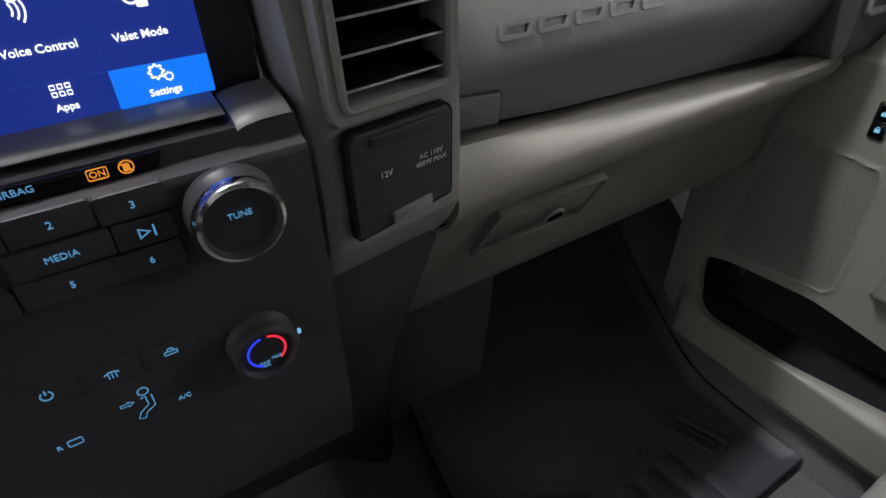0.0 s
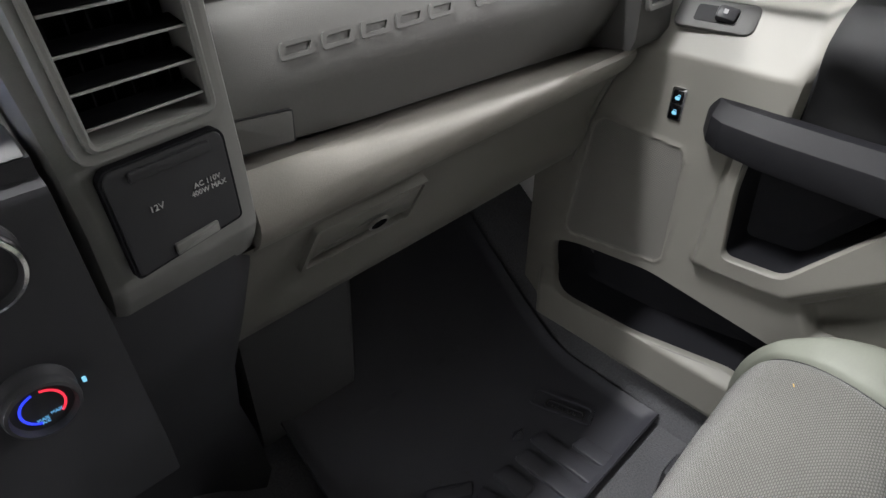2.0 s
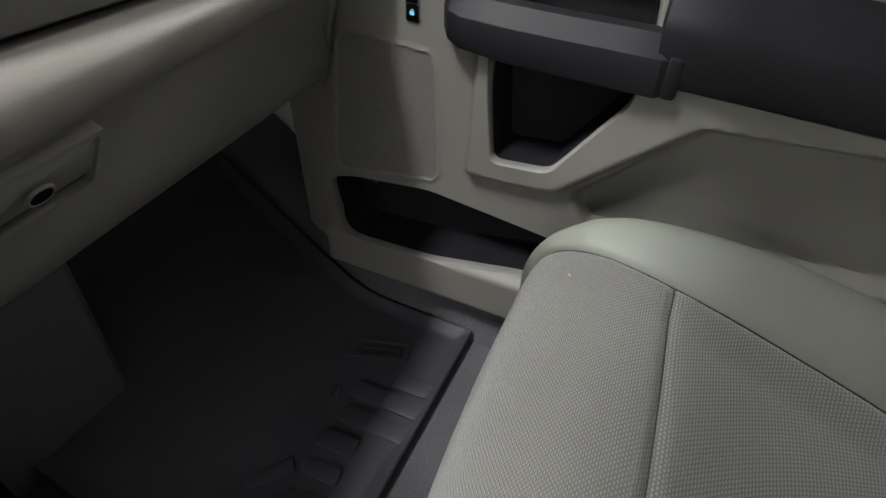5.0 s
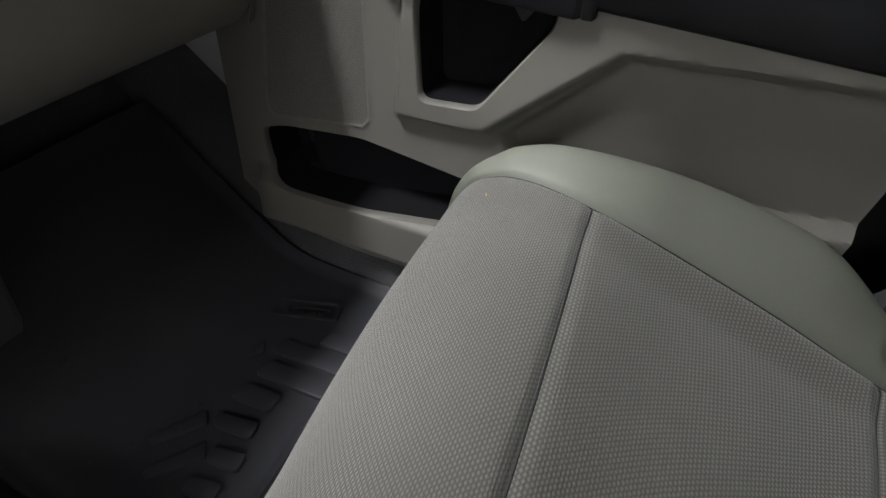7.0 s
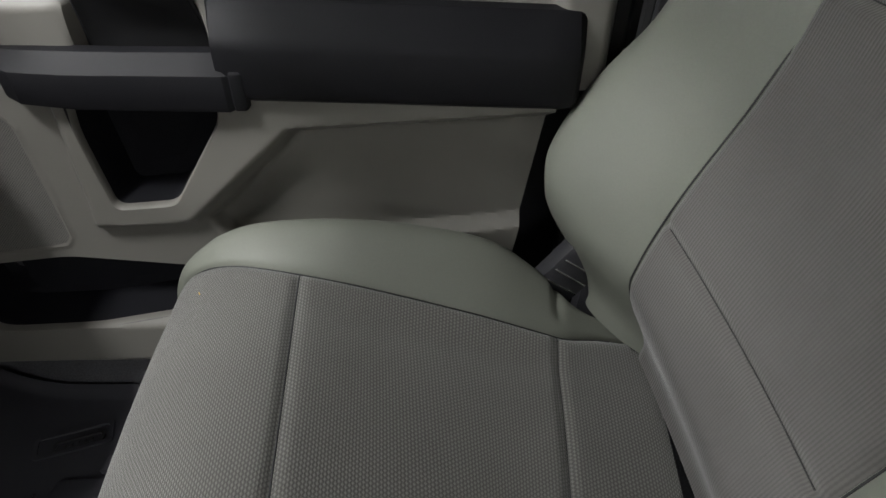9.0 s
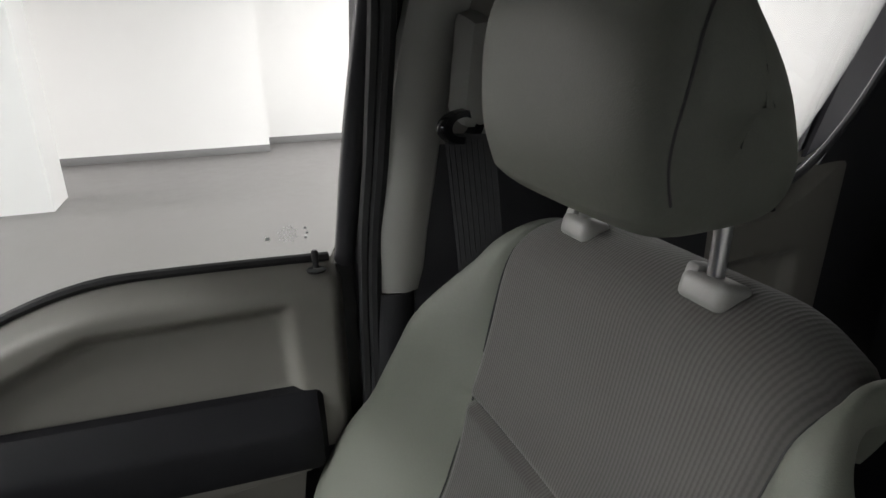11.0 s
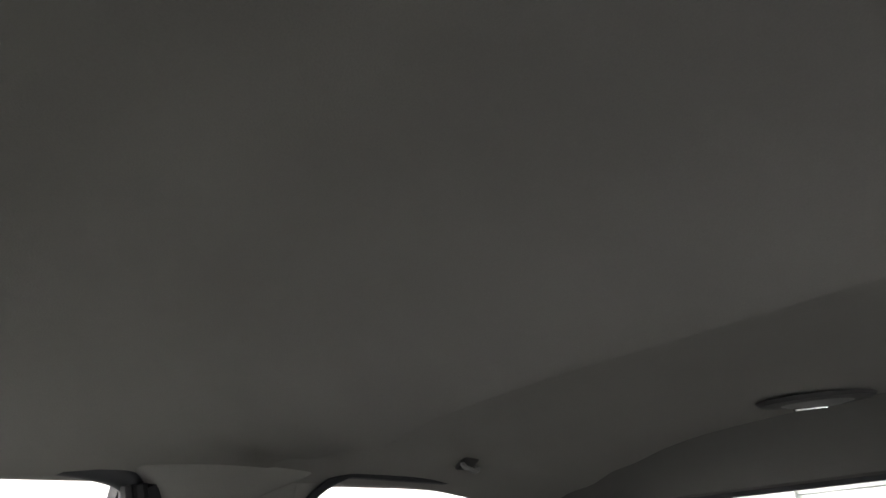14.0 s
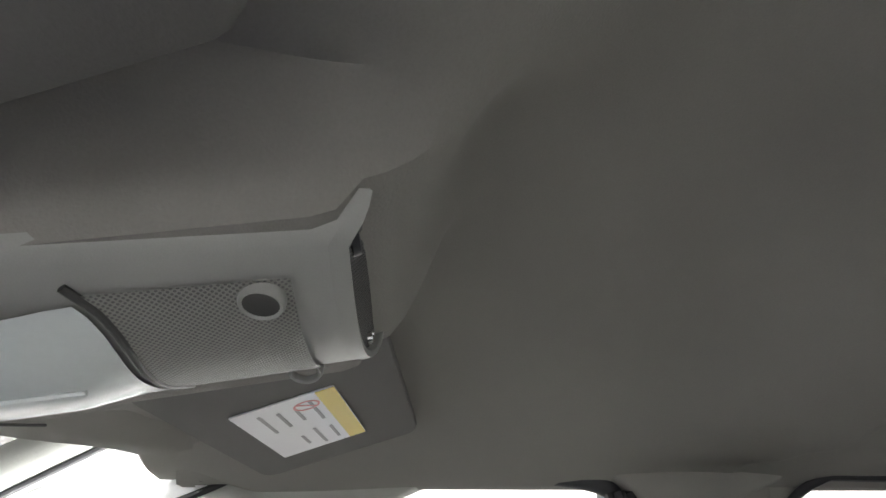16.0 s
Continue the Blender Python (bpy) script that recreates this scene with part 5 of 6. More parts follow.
CLOTH_INNER = [(0, 0.125), (0.5, 0.130), (0.66, 0.133), (0.77, 0.145), (0.88, 0.152), (0.95, 0.156), (1.0, 0.16), (1.06, 0.164), (1.17, 0.127)]


def back_frame(v):
    """Place and facing of the middle line at height v."""
    p = B0 + BUP * min(v, ROLL) * BLEN
    if v <= ROLL:
        return p, BOUT
    a = (v - ROLL) * BLEN / ROLL_R
    n = BOUT * math.cos(a) + BUP * math.sin(a)
    return p - BOUT * ROLL_R + n * ROLL_R, n


def back_point(u, v):
    au, sg = abs(u), 1 if u > 0 else -1
    ho = glide(v, OUTW if sg > 0 else INNERW)
    hc = min(glide(v, CLOTH_OUTER if sg > 0 else CLOTH_INNER), ho - 0.012)
    top = smooth01((v - 0.72) / 0.26)
    d = 0.010 * math.sin(math.pi * min(v / 0.5, 1)) * (1 - min(v, 1)) - 0.05 * (1 - smooth01(v / 0.16))
    deep = lerp(0.10, 0.034, top)
    if au <= 0.5:
        dx = hc * au / 0.5
        d -= 0.006 * (1 - (au / 0.5) ** 2) * (1 - top)
        d -= 0.005 * math.exp(-((au - 0.5) / 0.014) ** 2)
        h = 0.675 * BLEN
        d -= 0.010 * math.exp(-((v * BLEN - h) / 0.005) ** 2) - 0.006 * math.exp(-((v * BLEN - h) / 0.04) ** 2)
        d -= 0.003 * math.exp(-((v * BLEN - 0.285 * BLEN) / 0.005) ** 2)
    else:
        t = (au - 0.5) / 0.5
        w = ho - hc
        bulge = (0.092 - 0.038 * smooth01((v - 0.2) / 0.35) if sg > 0 else 0.05) * (1 - 0.85 * top) * lerp(0.6, 1, smooth01(v / 0.25))
        if t < 0.55:
            dx = hc + w * math.sin(t / 0.55 * math.pi / 2)
            d += bulge * math.sin(min(t / 0.55 * 2.2, math.pi)) - lerp(0.035, 0.014, top) * (t / 0.55) ** 3
        else:
            k = (t - 0.55) / 0.45
            dx = ho - lerp(0.10, 0.03, top) * k * k
            d += bulge * math.sin(2.2) - lerp(0.035, 0.014, top) - deep * k
        d -= 0.005 * math.exp(-((au - 0.5) / 0.016) ** 2)
    p, n = back_frame(v)
    p = p + n * (d + 0.010) - BUP * (0.022 * top * smooth01((dx / ho - 0.45) / 0.55) ** 2)
    return (BCX + sg * dx, p.y, p.z)


bus = sorted(set([round(k, 4) for k in steps(-1, 1, 110)] + [-0.5, 0.5]))
BROWS = steps(-0.02, BTOP, 190)
part("back_cloth", sheet(back_point, bus, BROWS, keep=lambda u, v: abs(u) < 0.5, uv=lambda u, v: (v * BLEN, u * 0.27)), CLOTH_BACK, seat, "grey ribbed cloth backrest")
for sg in (-1, 1):
    part("back_bolster", sheet(back_point, bus, BROWS, keep=lambda u, v: u * sg > 0.5), VINYL, seat, "grey-green vinyl backrest bolster")
    part("piping", tube([back_point(sg * 0.502, v) for v in steps(0.05, 1.08, 70)], 0.0012, 6), RUBBER, seat)
part("seam", tube([back_point(-0.68, v) for v in steps(0.5, 0.9, 30)], 0.0009, 6), RUBBER, seat)
for h in (0.675, 0.285):
    part("seam", tube([back_point(u, h) for u in steps(-0.46, 0.46, 50)], 0.0008, 6), RUBBER, seat)
part("back_shell", loft([[(BCX + sx * (ho - 0.03), p.y - dy, p.z) for sx, dy in ((-1, 0.05), (1, 0.05), (0.9, 0.10), (-0.9, 0.10))] for v, ho in ((0.0, 0.22), (0.4, 0.22), (0.7, 0.18), (0.85, 0.12)) for p in [B0 + BUP * v * BLEN]]), SATIN, seat)
GUIDE = mat("grey_guide_plastic", (0.3, 0.297, 0.285), 0.4, grain=0.00004, scale=1500)
for px in (0.411, 0.549):
    g = part("post_guide", rbox(0.038, 0.026, 0.02, 0.0065, 4), GUIDE, seat, "grey headrest post guide", m=pose(px, -0.886, 0.855, 14, 0, 0))
    part("guide_button", rbox(0.012, 0.016, 0.012, 0.004, m=Matrix.Translation((0.0135, 0.002, 0.0085))), GUIDE, g)
    part("headrest_post", tube([(px, -0.885, 0.84), (px, -0.886, 0.90), (px, -0.884, 0.96)], 0.0052, 12), STEEL, seat, "polished steel headrest post")


HEAD = [(-0.797, 0.915), (-0.789, 0.945), (-0.789, 0.985), (-0.794, 1.018), (-0.804, 1.038), (-0.816, 1.042), (-0.836, 1.026), (-0.866, 0.990), (-0.889, 0.953), (-0.898, 0.927), (-0.887, 0.907), (-0.85, 0.902), (-0.815, 0.903)]
HEAD_LOOP = spline([(0, y, z) for y, z in HEAD + HEAD[:1]], 66)[:-1]
HEAD_MID = (-0.84, 0.972)


def headrest_point(a, t, cx=0.4675, half=0.111, dy=0.0, dz=0.0, size=1.0, seam=0.101):
    """a picks the place on the side outline, t runs across from -1 to 1."""
    p = HEAD_LOOP[int(round(a)) % len(HEAD_LOOP)]
    k = (1 - abs(t) ** 8) ** 0.36 if abs(t) < 1 else 0.0
    x = half * t * (1 - 0.07 * smooth01((1.01 - p.z) / 0.11))
    y, z = HEAD_MID[0] + (p.y - HEAD_MID[0]) * k, HEAD_MID[1] + (p.z - HEAD_MID[1]) * k
    front = smooth01((p.y - HEAD_MID[0]) / 0.04)
    y -= (0.003 * math.exp(-((abs(x) - seam) / 0.003) ** 2) + 0.006 * (x / half) ** 2) * front
    return (cx + x * size, dy + HEAD_MID[0] + (y - HEAD_MID[0]) * size, dz + HEAD_MID[1] + (z - HEAD_MID[1]) * size)


HEAD_T = [math.copysign(1 - (1 - abs(k)) ** 1.6, k) for k in steps(-1, 1, 72)]
part("headrest", sheet(headrest_point, [float(k) for k in range(len(HEAD_LOOP))], HEAD_T, closed=True), VINYL, seat, "grey-green vinyl headrest")
for sg in (-1, 1):
    part("headrest_seam", tube([Vector(headrest_point(float(k), sg * 0.101 / 0.111)) for k in range(0, 25)], 0.0008, 6), DARK, seat)

# ---------------------------------------------------------------- belt and centre pillar trim
pillar = thing("pillar_trim", "pale grey centre pillar trim over black lower cover", "pillar trim")


def pillar_section(x, y, z, w, k=0.0):
    return [(x + 0.035, y + w * 0.5, z), (x + 0.008, y + w * 0.5, z), (x, y + w * 0.36, z), (x - 0.006, y, z), (x + 0.002 + k, y - w * 0.4, z), (x + 0.012 + k, y - w * 0.5, z), (x + 0.05, y - w * 0.5, z)]


part("upper_trim", loft([pillar_section(*s) for s in ((0.772, -0.797, 0.724, 0.056), (0.752, -0.797, 0.80, 0.056), (0.728, -0.803, 0.90, 0.058), (0.708, -0.816, 1.0, 0.060), (0.698, -0.828, 1.05, 0.064), (0.691, -0.838, 1.083, 0.072))]), PILLAR, pillar, "pale grey upper trim")
HEAD_X = [(1.076, 0.690), (1.10, 0.690), (1.12, 0.690), (1.15, 0.694), (1.165, 0.70)]
HEAD_Y = [(1.076, -0.840), (1.10, -0.862), (1.12, -0.876), (1.15, -0.885), (1.165, -0.888)]
HEAD_W = [(1.076, 0.075), (1.10, 0.15), (1.12, 0.23), (1.15, 0.31), (1.165, 0.34)]
part("pillar_head", loft([spline(pillar_section(glide(z, HEAD_X), glide(z, HEAD_Y), z, glide(z, HEAD_W)), 26) for z in steps(1.076, 1.165, 18)]), HEADLINER, pillar, "grey felt-covered pillar head")
part("lower_trim", loft([pillar_section(*s) for s in ((0.79, -0.79, 0.1, 0.10), (0.785, -0.79, 0.5, 0.075), (0.775, -0.789, 0.722, 0.06))]), SATIN, pillar, "black lower cover")
part("belt_track", loft([pillar_section(*s) for s in ((0.78, -0.93, 0.3, 0.26), (0.765, -0.925, 0.72, 0.23), (0.742, -0.91, 0.90, 0.19))]), SATIN, pillar, "black belt track cover")
part("upper_cover", loft([spline(pillar_section(*s), 20) for s in ((0.741, -0.89, 0.898, 0.15), (0.722, -0.895, 1.0, 0.15), (0.708, -0.90, 1.07, 0.15), (0.70, -0.90, 1.11, 0.16))]), HEADLINER, pillar)
for k, (dx, dy, rr) in enumerate(((0.006, 0.026, 0.008), (0.014, 0.036, 0.008))):
    part("door_seal", tube(spline([(0.80 + dx, -0.79 + dy, 0.3), (0.775 + dx, -0.79 + dy, 0.72), (0.731 + dx, -0.795 + dy, 0.90), (0.700 + dx, -0.80 + dy, 1.05), (0.695 + dx, -0.79 + dy, 1.105)], 24), rr, 8), RUBBER, pillar)

part("gap_filler", loft([[(x, -0.757, z), (x, -0.83, z), (x + 0.03, -0.83, z), (x + 0.03, -0.757, z)] for x, z in ((0.86, 0.3), (0.85, 0.74), (0.805, 0.9), (0.765, 1.04), (0.74, 1.12), (0.735, 1.16))]), RUBBER, pillar)

part("gap_filler", loft([[(x, -0.722, z), (x, -0.80, z), (x + 0.03, -0.80, z), (x + 0.03, -0.722, z)] for x, z in ((0.875, 0.05), (0.865, 0.735))]), RUBBER, pillar)

part("pillar_head", loft([[(x + 0.03 * (1.17 - z), y, z) for y, z in ((-0.87, 1.02), (-0.955, 1.0), (-0.992, 1.085), (-1.045, 1.122), (-1.09, 1.17), (-0.87, 1.17))] for x in (0.719, 0.74)]), HEADLINER, pillar)

sb = thing("seat_belt", "black seat belt with height adjuster and buckle", "seat belt")
part("anchor_ring", lathe([(0.012, -0.006), (0.02, -0.006), (0.022, 0), (0.02, 0.006), (0.012, 0.006), (0.012, -0.006)], 24, m=Matrix.Diagonal((1.25, 0.75, 0.9, 1))), GLOSS, sb, m=door_at(0.668, -0.826, 0.926, 20))
part("anchor_cover", rbox(0.05, 0.03, 0.1, 0.012), PILLAR, sb, "pale grey adjuster cover", m=pose(0.68, -0.842, 0.975, 0, -14, 0))


def strap(p, q, w, side, bend=0.0, n=20):
    p, q, side = Vector(p), Vector(q), Vector(side).normalized()
    return solid(sheet(lambda u, v: tuple(p.lerp(q, v) + side * w * (u - 0.5) + Vector((-bend * math.sin(math.pi * v), 0, 0))), steps(0, 1, 10), steps(0, 1, n)), 0.0014)


part("webbing", strap((0.662, -0.832, 0.92), (0.70, -0.885, 0.42), 0.047, (0.55, 1, 0), 0.012), BELT, sb, "black belt webbing")
for k in range(9):
    part("webbing_rib", strap((0.6605 + (k - 4) * 0.0026, -0.832 + (k - 4) * 0.0047, 0.92), (0.6985 + (k - 4) * 0.0026, -0.885 + (k - 4) * 0.0047, 0.42), 0.0014, (0.55, 1, 0), 0.012), BELT, sb)
bk = part("buckle", rbox(0.03, 0.06, 0.09, 0.008), SATIN, sb, "black ribbed belt stalk", m=pose(0.735, -0.70, 0.30, 35, 0, 0))
for k in range(3):
    part("rib", rbox(0.002, 0.05, 0.003, 0.001, m=Matrix.Translation((-0.0155, 0, -0.02 + k * 0.018))), CHROME, bk)

# ---------------------------------------------------------------- rear of the cab
rdoor = thing("rear_door", "light and dark grey rear door panel, closed", "car door")


def rear_x(y, z):
    return 0.818 + 0.03 * smooth01((z - rear_belt(y) + 0.03) / 0.03) ** 2 + 0.018 * smooth01((inside((y, z), [(-1.1, 0.66), (-1.5, 0.66), (-1.5, 0.4), (-1.1, 0.4)]) + 0.005) / 0.02)


def rear_belt(y):
    return along(y, [(-1.62, 0.85), (-1.56, 0.83), (-1.50, 0.785), (-1.44, 0.752), (-1.36, 0.742), (-0.9, 0.74)])


part("panel", sheet(lambda y, v: (rear_x(y, lerp(0.05, rear_belt(y), v)), y, lerp(0.05, rear_belt(y), v)), steps(-1.62, -0.9, 90), steps(0, 1, 60), keep=lambda y, v: not -1.29 < y < -1.16), TRIM, rdoor, "light grey moulded panel")
part("dark_insert", sheet(lambda y, v: (rear_x(y, lerp(0.05, rear_belt(y), v)) - 0.001, y, lerp(0.05, rear_belt(y), v)), steps(-1.295, -1.155, 16), steps(0, 1, 60)), SATIN, rdoor, "black insert")
part("door_back", rbox(0.02, 0.74, 0.6, 0.004, m=Matrix.Translation((0.905, -1.26, 0.38))), SATIN, rdoor)
part("lock_knob", lathe([(0.010, 0), (0.010, 0.003), (0.004, 0.005), (0.0035, 0.02), (0.0045, 0.03), (0, 0.034)], 16), RUBBER, rdoor, m=pose(0.832, -1.432, 0.735))
rwf = spline([(0.84, -1.0, 0.745), (0.845, -1.36, 0.75), (0.842, -1.44, 0.762), (0.835, -1.505, 0.80), (0.79, -1.53, 0.90), (0.735, -1.545, 1.06), (0.718, -1.535, 1.10), (0.706, -1.45, 1.115), (0.70, -1.12, 1.125), (0.704, -1.05, 1.12), (0.724, -1.0, 1.08), (0.77, -0.965, 0.98), (0.83, -0.955, 0.76)], 80)
part("window_frame", tube(rwf, 0.0065, 8), SATIN, rdoor, "black window frame")
part("rear_pillar_cover", loft([[(x, y0, z), (x - 0.02, y0 - 0.05, z), (x - 0.06, -1.74, z), (x - 0.05, -1.80, z), (x + 0.02, -1.80, z), (x + 0.008, y0, z)] for x, y0, z in ((0.84, -1.50, 0.2), (0.835, -1.53, 0.80), (0.77, -1.555, 0.98), (0.736, -1.558, 1.055))]), SATIN, rdoor, "black rear pillar cover")

part("rear_pillar_head", loft([[(x, y0, z), (x - 0.02, y0 - 0.05, z), (x - 0.06, -1.66, z), (x - 0.05, -1.80, z), (x + 0.02, -1.80, z), (x + 0.008, y0, z)] for x, y0, z in ((0.733, -1.556, 1.052), (0.708, -1.557, 1.12), (0.698, -1.557, 1.17))]), HEADLINER, shell, "grey felt rear pillar head")
# the lining's felt again, with the shade at the rear put into its colour
SHADED_FELT = mat("shaded_rear_felt", (0.13, 0.127, 0.12), 0.95, grain=0.00025, scale=700, vary=0.05, spec=0.1)
part("rear_header", loft([[(x, -1.60, roof_z(x, -1.60) + 0.008), (x, -1.64, roof_z(x, -1.6) - 0.03), (x, -1.664, 1.09), (x, -1.672, 1.074), (x, -1.69, 1.07), (x, -1.69, 1.2)] for x in steps(-0.70, 0.70, 30)]), SHADED_FELT, shell, "grey felt header above the rear window")

rs = thing("bench_seat", "dark grey cloth rear bench seat with headrest", "car seat")
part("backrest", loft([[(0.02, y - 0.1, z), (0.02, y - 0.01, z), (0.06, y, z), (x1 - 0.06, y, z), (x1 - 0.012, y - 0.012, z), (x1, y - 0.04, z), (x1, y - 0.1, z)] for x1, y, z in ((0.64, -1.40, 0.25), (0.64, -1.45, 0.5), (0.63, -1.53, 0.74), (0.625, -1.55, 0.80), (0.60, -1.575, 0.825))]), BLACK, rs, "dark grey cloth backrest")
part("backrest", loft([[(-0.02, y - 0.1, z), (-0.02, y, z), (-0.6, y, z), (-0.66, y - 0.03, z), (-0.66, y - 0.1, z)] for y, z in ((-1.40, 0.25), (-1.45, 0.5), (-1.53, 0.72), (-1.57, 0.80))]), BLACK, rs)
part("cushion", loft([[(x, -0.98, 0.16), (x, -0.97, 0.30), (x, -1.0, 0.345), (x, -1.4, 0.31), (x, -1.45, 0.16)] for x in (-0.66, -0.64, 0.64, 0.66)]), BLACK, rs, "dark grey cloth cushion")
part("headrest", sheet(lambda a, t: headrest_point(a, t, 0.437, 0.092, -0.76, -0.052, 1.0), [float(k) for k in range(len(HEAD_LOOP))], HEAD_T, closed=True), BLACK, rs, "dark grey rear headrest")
for px in (0.395, 0.475):
    part("headrest_post", tube([(px, -1.61, 0.80), (px, -1.605, 0.88)], 0.006, 10), STEEL, rs)
    part("post_guide", rbox(0.035, 0.03, 0.016, 0.006, m=Matrix.Translation((px, -1.605, 0.828))), SILVER, rs)
bwf = [(0.66, 0.815), (0.595, 1.03), (0.57, 1.058), (0.54, 1.062), (-0.54, 1.062), (-0.57, 1.058), (-0.595, 1.03), (-0.66, 0.815)]
back = part("cab_back_trim", ring_plate([(0.9, 0.2), (0.9, 1.2), (0.8, 1.24), (0.5, 1.24), (-0.5, 1.24), (-0.8, 1.24), (-0.9, 1.2), (-0.9, 0.2)], bwf, 0.025), SATIN, m=dash_at(0, 0, 0) @ Matrix.Translation((0, 0, 1.70)) @ pose(0, 0, 0, 0, 180, 0))
tagged(back, "black trim around the rear window", "trim", kind="structure")
bl = thing("rear_belt", "black rear seat belt strap at the pillar", "seat belt")
part("webbing", strap((0.655, -1.60, 0.93), (0.60, -1.54, 0.60), 0.03, (1, 0.4, 0)), BELT, bl)
part("guide", tube(spline([(0.668, -1.62, 0.95), (0.65, -1.58, 0.925), (0.63, -1.575, 0.895)], 8), 0.007, 8), DARK, bl)

# ---------------------------------------------------------------- things on the roof lining
hook = thing("coat_hook", "small dark grey coat hook on the roof lining", "coat hook", m=pose(0.622, -1.246, roof_z(0.622, -1.246) - 0.003, 0, 30, 0))
part("base", rbox(0.03, 0.036, 0.008, 0.004), DARK, hook)
part("hook", tube(spline([(0, 0.012, 0), (-0.004, 0.016, -0.012), (-0.006, 0.0, -0.02), (-0.004, -0.014, -0.012)], 14), 0.0046, 8), COLUMN, hook)
dome = thing("dome_lamp", "oval rear dome lamp with bright trim", "ceiling light", m=pose(0.16, -1.55, roof_z(0.16, -1.55) - 0.002, 180, 0, 35))
part("bezel", lathe([(0.0, 0.004), (0.05, 0.005), (0.07, 0.003), (0.075, -0.003)], 40, m=Matrix.Diagonal((1.2, 0.6, 1, 1))), DARK, dome)
part("lens", lathe([(0, 0.010), (0.03, 0.009), (0.045, 0.005), (0.046, 0.001)], 40, m=Matrix.Diagonal((1.2, 0.6, 1, 1))), COLUMN, dome, "grey lamp lens")
part("trim", rbox(0.05, 0.008, 0.006, 0.0025, m=Matrix.Translation((0.01, 0.006, 0.0105))), CHROME, dome, "bright trim strip")


VISOR = mat("grey_visor_cloth", (0.16, 0.155, 0.148), 0.9, grain=0.0002, scale=700, vary=0.05, spec=0.15)


def visor(corners, label, rod):
    """A padded flap; corners: inner front, outer front, outer rear, inner rear."""
    v = thing("sun_visor", label, "sun visor")
    p = [Vector(c) for c in corners]
    up = (p[1] - p[0]).cross(p[3] - p[0]).normalized()
    up = up if up.z > 0 else -up
    n, out = 14, []
    rim = rounded([(0, 0), (1, 0), (1, 1), (0, 1)], 0.09, 5)

    def place(a, b):
        return p[0].lerp(p[1], a).lerp(p[3].lerp(p[2], a), b)

    mid = place(0.5, 0.5)
    for k, h in ((0.90, -0.004), (0.97, -0.0035), (0.995, 0.0), (1.0, 0.006), (0.99, 0.012), (0.95, 0.015)):
        out.append([tuple(mid + (place(a, b) - mid) * k + up * h) for a, b in rim])
    part("pad", loft(out), VISOR, v)
    part("rod", tube(rod, 0.005, 8), DARK, v)
    return v


pv = visor(((0.25, -0.290, 1.1015), (0.62, -0.318, 1.110), (0.603, -0.494, 1.162), (0.232, -0.454, 1.151)), "grey folded passenger sun visor with warning label", [(0.25, -0.292, 1.112), (0.64, -0.322, 1.122), (0.69, -0.32, 1.14)])
visor(((0.022, -0.30, 1.088), (-0.42, -0.32, 1.075), (-0.42, -0.52, 1.125), (-0.018, -0.432, 1.108)), "dark grey folded driver sun visor", [(-0.02, -0.295, 1.12), (-0.45, -0.31, 1.11)])
LM = Matrix.Identity(4)
lc = Vector((0.430, -0.3855, 1.1235))
lu = Vector((0.155, -0.019, 0.001)).normalized()
ln = Vector((-0.03, -0.292, -0.956)).normalized()
lv = ln.cross(lu).normalized()
ln = lu.cross(lv).normalized()
for col, vec in enumerate((lu, lv, ln)):
    for r in range(3):
        LM[r][col] = vec[r]
LM.translation = lc + ln * 0.0015
lab = part("warning_label", plate(rect(0.158, 0.084, 0.001, 2), 0.0012), PAPER, pv, "white warning label with a yellow band", m=LM)
back_side = -1 if lv.y > 0 else 1
part("band", plate(rect(0.156, 0.016, 0.001, 2, cy=back_side * 0.034), 0.0004, m=Matrix.Translation((0, 0, 0.0004))), YELLOW, lab)
for k in range(7):
    row, side = divmod(k, 2)
    part("line", plate(rect(0.055 - 0.012 * (k % 3), 0.0028, 0.0004, 2, cx=-0.035 + 0.075 * side, cy=back_side * (0.018 - 0.014 * row)), 0.0004, m=Matrix.Translation((0, 0, 0.0004))), GREYPRINT, lab)
ring(0.010, 0.0018, Matrix.Translation((-0.055, back_side * 0.014, 0.0006)), PINK, lab, "mark")
part("mark", plate(rect(0.018, 0.0018, 0.0004, 2), 0.0004, m=pose(-0.055, back_side * 0.014, 0.0006, 0, 0, 45)), PINK, lab)

oc = thing("overhead_console", "grey overhead console with lamp lens and dotted panels", "overhead console")
CONSOLE = mat("grey_console_plastic", (0.3, 0.3, 0.285), 0.5, grain=0.00005, scale=1400, vary=0.04)
CONMESH = mat("dotted_console_panel", (0.25, 0.247, 0.23), 0.55)
perforate(CONMESH, 0.0016, 2, 0.12)
ENDMESH = mat("dark_dotted_panel", (0.07, 0.07, 0.068), 0.5)
perforate(ENDMESH, 0.0018, 1, 0.02)


def con_point(a, b, up=0.0):
    """Underside of the console: a from its near to its far edge, b from its rear end to the windshield."""
    near = Vector((lerp(0.060, 0.042, b), lerp(-0.441, -0.20, b), lerp(1.095, 1.054, b)))
    far = Vector((lerp(0.169, 0.180, b), lerp(-0.447, -0.20, b), lerp(1.094, 1.056, b)))
    q = near.lerp(far, a)
    return Vector((q.x, q.y, q.z - 0.014 * math.sin(math.pi * min(max(a, 0), 1)) + up))


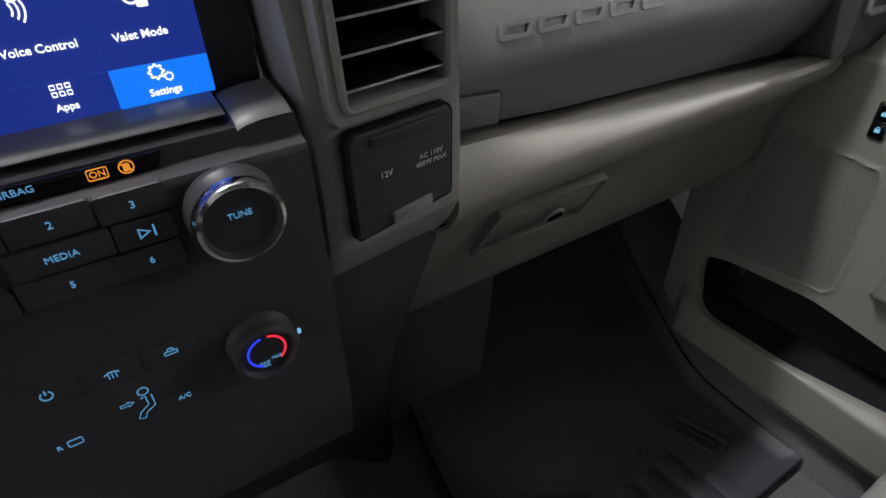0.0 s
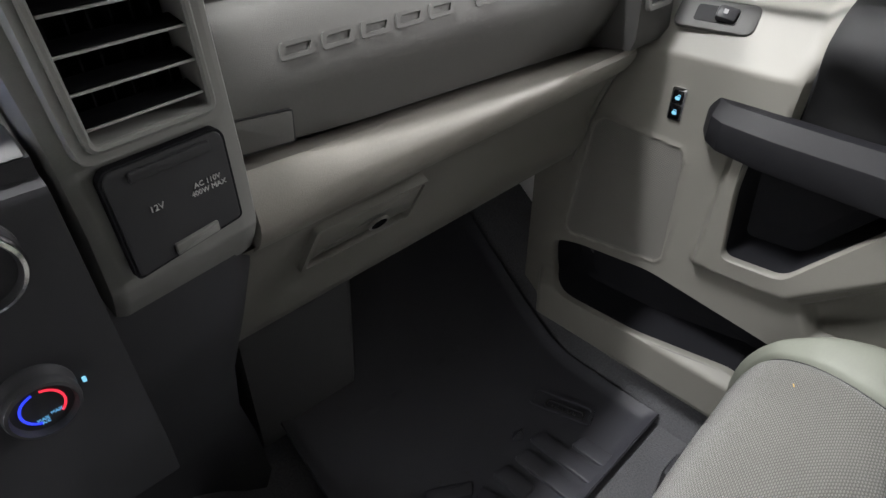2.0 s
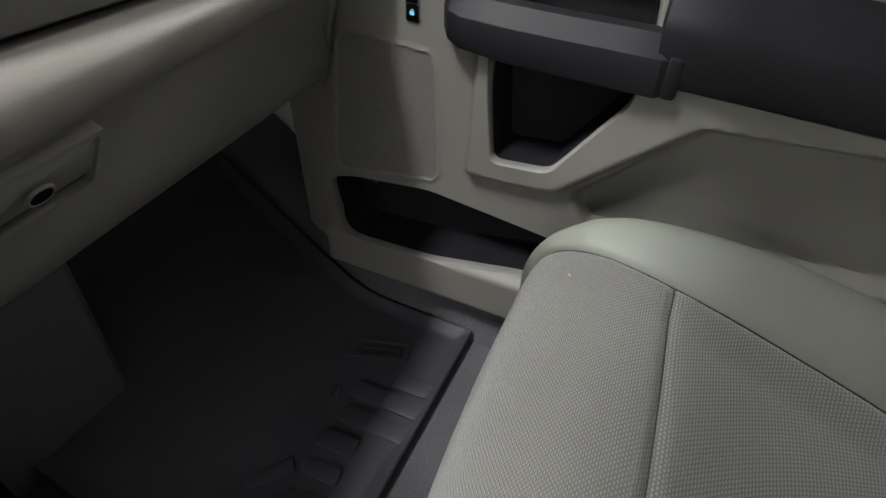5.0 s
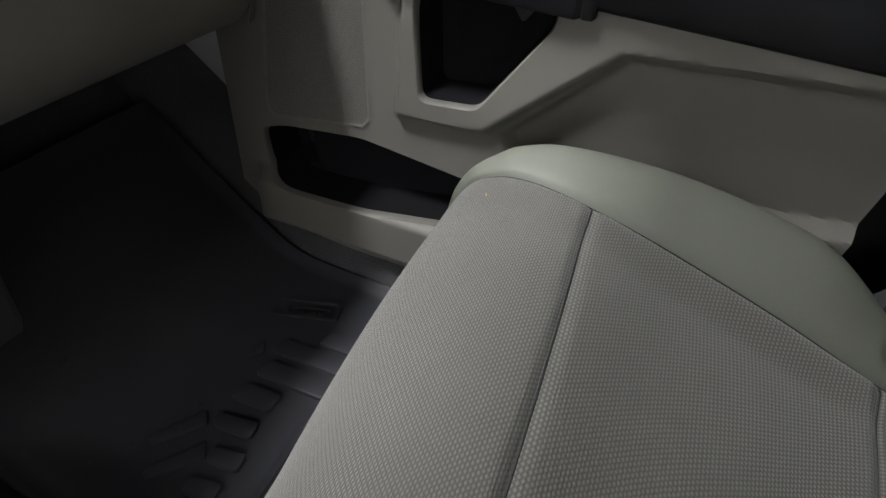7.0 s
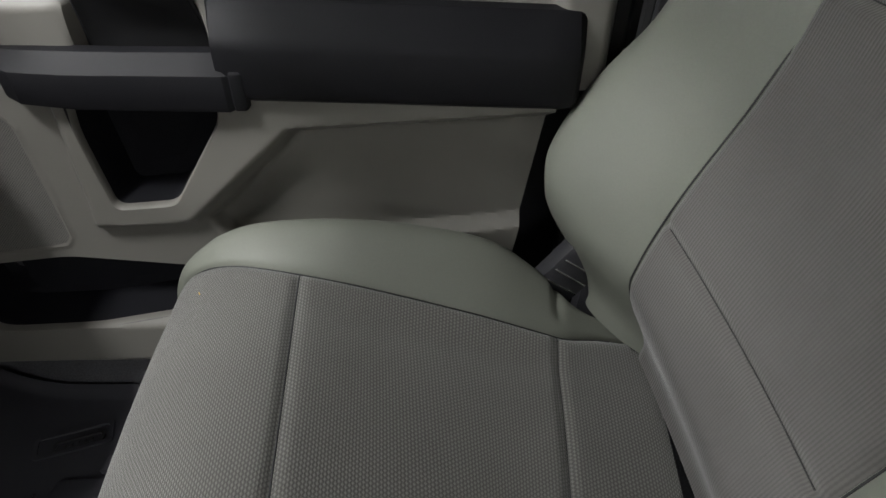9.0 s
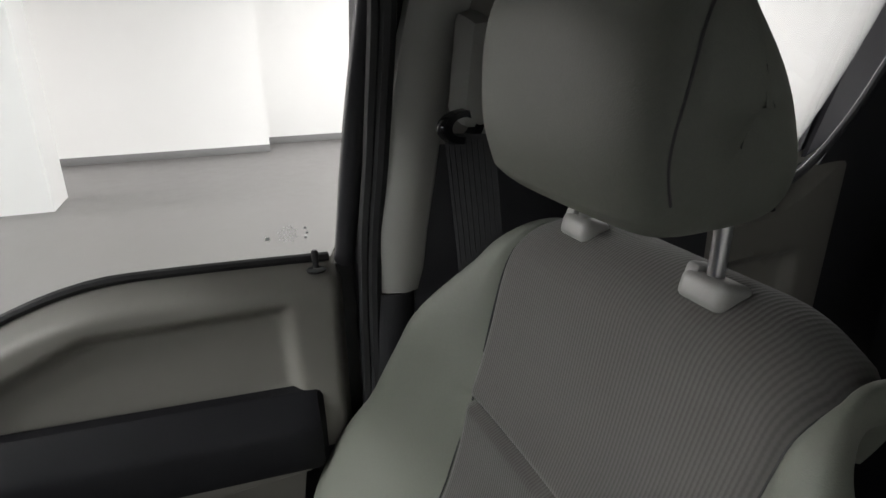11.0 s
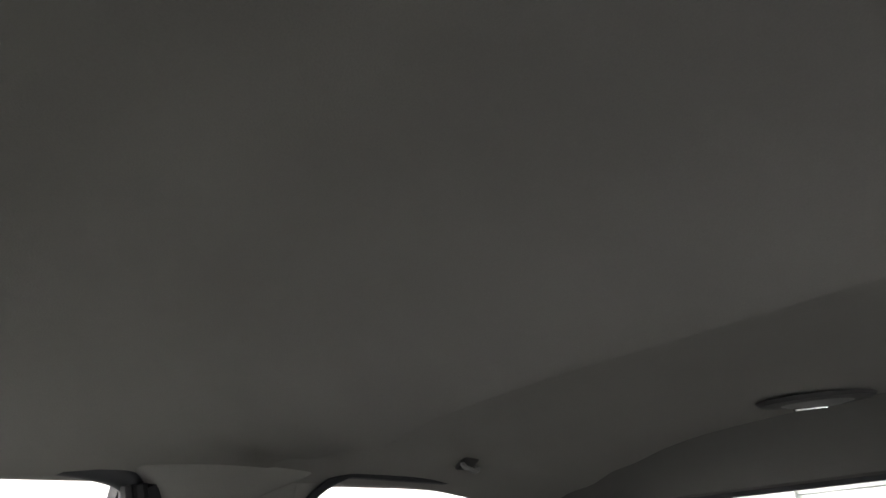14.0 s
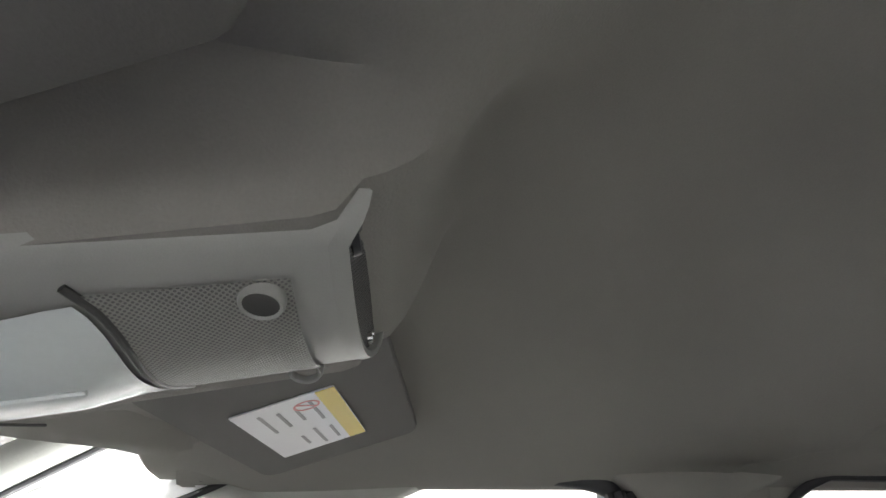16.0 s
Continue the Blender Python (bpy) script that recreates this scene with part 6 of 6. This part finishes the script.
def con_section(b):
    k = smooth01(b / 0.05)
    pts = [con_point(a, b) for a in steps(0, 1, 12)]
    lo, hi = pts[0], pts[-1]
    return [(lo.x - 0.0065, lo.y, lo.z + 0.009), (lo.x - 0.006, lo.y, lo.z + 0.0065), (lo.x - 0.0045, lo.y, lo.z + 0.0035), (lo.x - 0.0015, lo.y, lo.z + 0.001)] + [tuple(p) for p in pts] + [(hi.x + 0.005, hi.y, hi.z + 0.006), (hi.x + 0.012, hi.y, hi.z + 0.03), (hi.x + 0.03, hi.y, roof_z(hi.x + 0.03, hi.y) + 0.01)]


APEX, LOW = Vector((0.050, -0.4495, 1.1125)), Vector((0.192, -0.452, 1.121))
base_row = [APEX, Vector((0.0515, -0.4485, 1.107)), Vector((0.0535, -0.4465, 1.1015)), Vector((0.0565, -0.4435, 1.0975))] + [con_point(a, 0.0) for a in steps(0, 1, 12)] + [Vector((0.174, -0.449, 1.098)), Vector((0.184, -0.451, 1.108)), LOW]
part("body", loft([base_row] + [con_section(b) for b in steps(0.025, 1, 20)], closed=False), CONSOLE, oc, "grey console body")
top_row = [APEX.lerp(LOW, i / (len(base_row) - 1)) + Vector((0, -0.001, 0)) for i in range(len(base_row))]
end_rows = [[tuple(p.lerp(t, k) + Vector((0, -dy, dz))) for p, t in zip(base_row, top_row)] for k, dy, dz in ((0, 0, 0), (0.03, 0.003, -0.0008), (0.09, 0.006, -0.001), (0.16, 0.005, 0), (0.2, 0.001, 0.0))]
part("end_rim", loft(end_rows, closed=False), CONSOLE, oc)
end_in = [[tuple(p.lerp(t, k) + Vector((0, -0.001, 0))) for p, t in zip(base_row, top_row)] for k in (0.2, 0.6, 1.0)]
part("end_panel", loft(end_in, closed=False), ENDMESH, oc, "dark dotted end panel")
part("end_knob", lathe([(0, 0.001), (0.004, 0.0015), (0.0052, 0.0032), (0.0066, 0.0028), (0.0072, 0)], 24), SATIN, oc, "small dark round plug", m=pose(0.068, -0.4475, 1.1035, 75, 0, 0))
for ex, ez in ((0.176, 1.110), (0.164, 1.103)):
    part("screw", lathe([(0, 0.003), (0.003, 0.0025), (0.0035, 0)], 12), CHROME, oc, m=pose(ex, -0.4505, ez, 80, 0, 0))


def split(a):
    return glide(a, [(0.06, 0.34), (0.10, 0.328), (0.16, 0.312), (0.28, 0.302), (0.5, 0.306), (1.0, 0.32)])


part("dotted_panel", sheet(lambda a, t: tuple(con_point(a, lerp(0.055, split(a), t), -0.0016)), steps(0.09, 0.985, 24), steps(0, 1, 18)), CONMESH, oc, "dotted grey panel")
part("panel_edge", tube([tuple(con_point(a, split(a), -0.0012)) for a in steps(0.06, 0.99, 28)], 0.0016, 8), DARK, oc)
part("lamp_lens", sheet(lambda a, t: tuple(con_point(a, lerp(split(a) + 0.015, 1.0, t), -0.002 - 0.008 * math.sin(math.pi * min(a * 1.1, 1)) * smooth01(t * 6))), steps(0.12, 0.99, 20), steps(0, 1, 20)), LENS, oc, "frosted lamp lens")
part("lens_ridge", tube([tuple(con_point(0.42, lerp(split(0.42) + 0.06, 1.0, t), -0.0105)) for t in steps(0, 1, 12)], 0.0012, 6), LENS, oc)
part("lens_slot", rbox(0.0016, 0.022, 0.0012, 0.0005), DARK, oc, m=Matrix.Translation(con_point(0.66, 0.52, -0.0105)))
bn = part("lamp_button", lathe([(0.006, -0.001), (0.0066, 0.002), (0.0076, 0.0026), (0.0086, 0.0005), (0.0086, -0.003)], 32), CONSOLE, oc, "round lamp button", m=Matrix.Translation(con_point(0.17, 0.10, -0.0018)) @ pose(0, 0, 0, 180, 14, 0))
part("button_face", lathe([(0, 0.0010), (0.004, 0.0011), (0.0066, 0.0017)], 24), DARK, bn)
part("lamp_button", lathe([(0.006, -0.001), (0.0066, 0.002), (0.0076, 0.0026), (0.0086, 0.0005), (0.0086, -0.003)], 32), CONSOLE, oc, "round lamp button", m=Matrix.Translation(con_point(0.93, 0.10, -0.0016)) @ pose(0, 0, 0, 180, 20, 0))
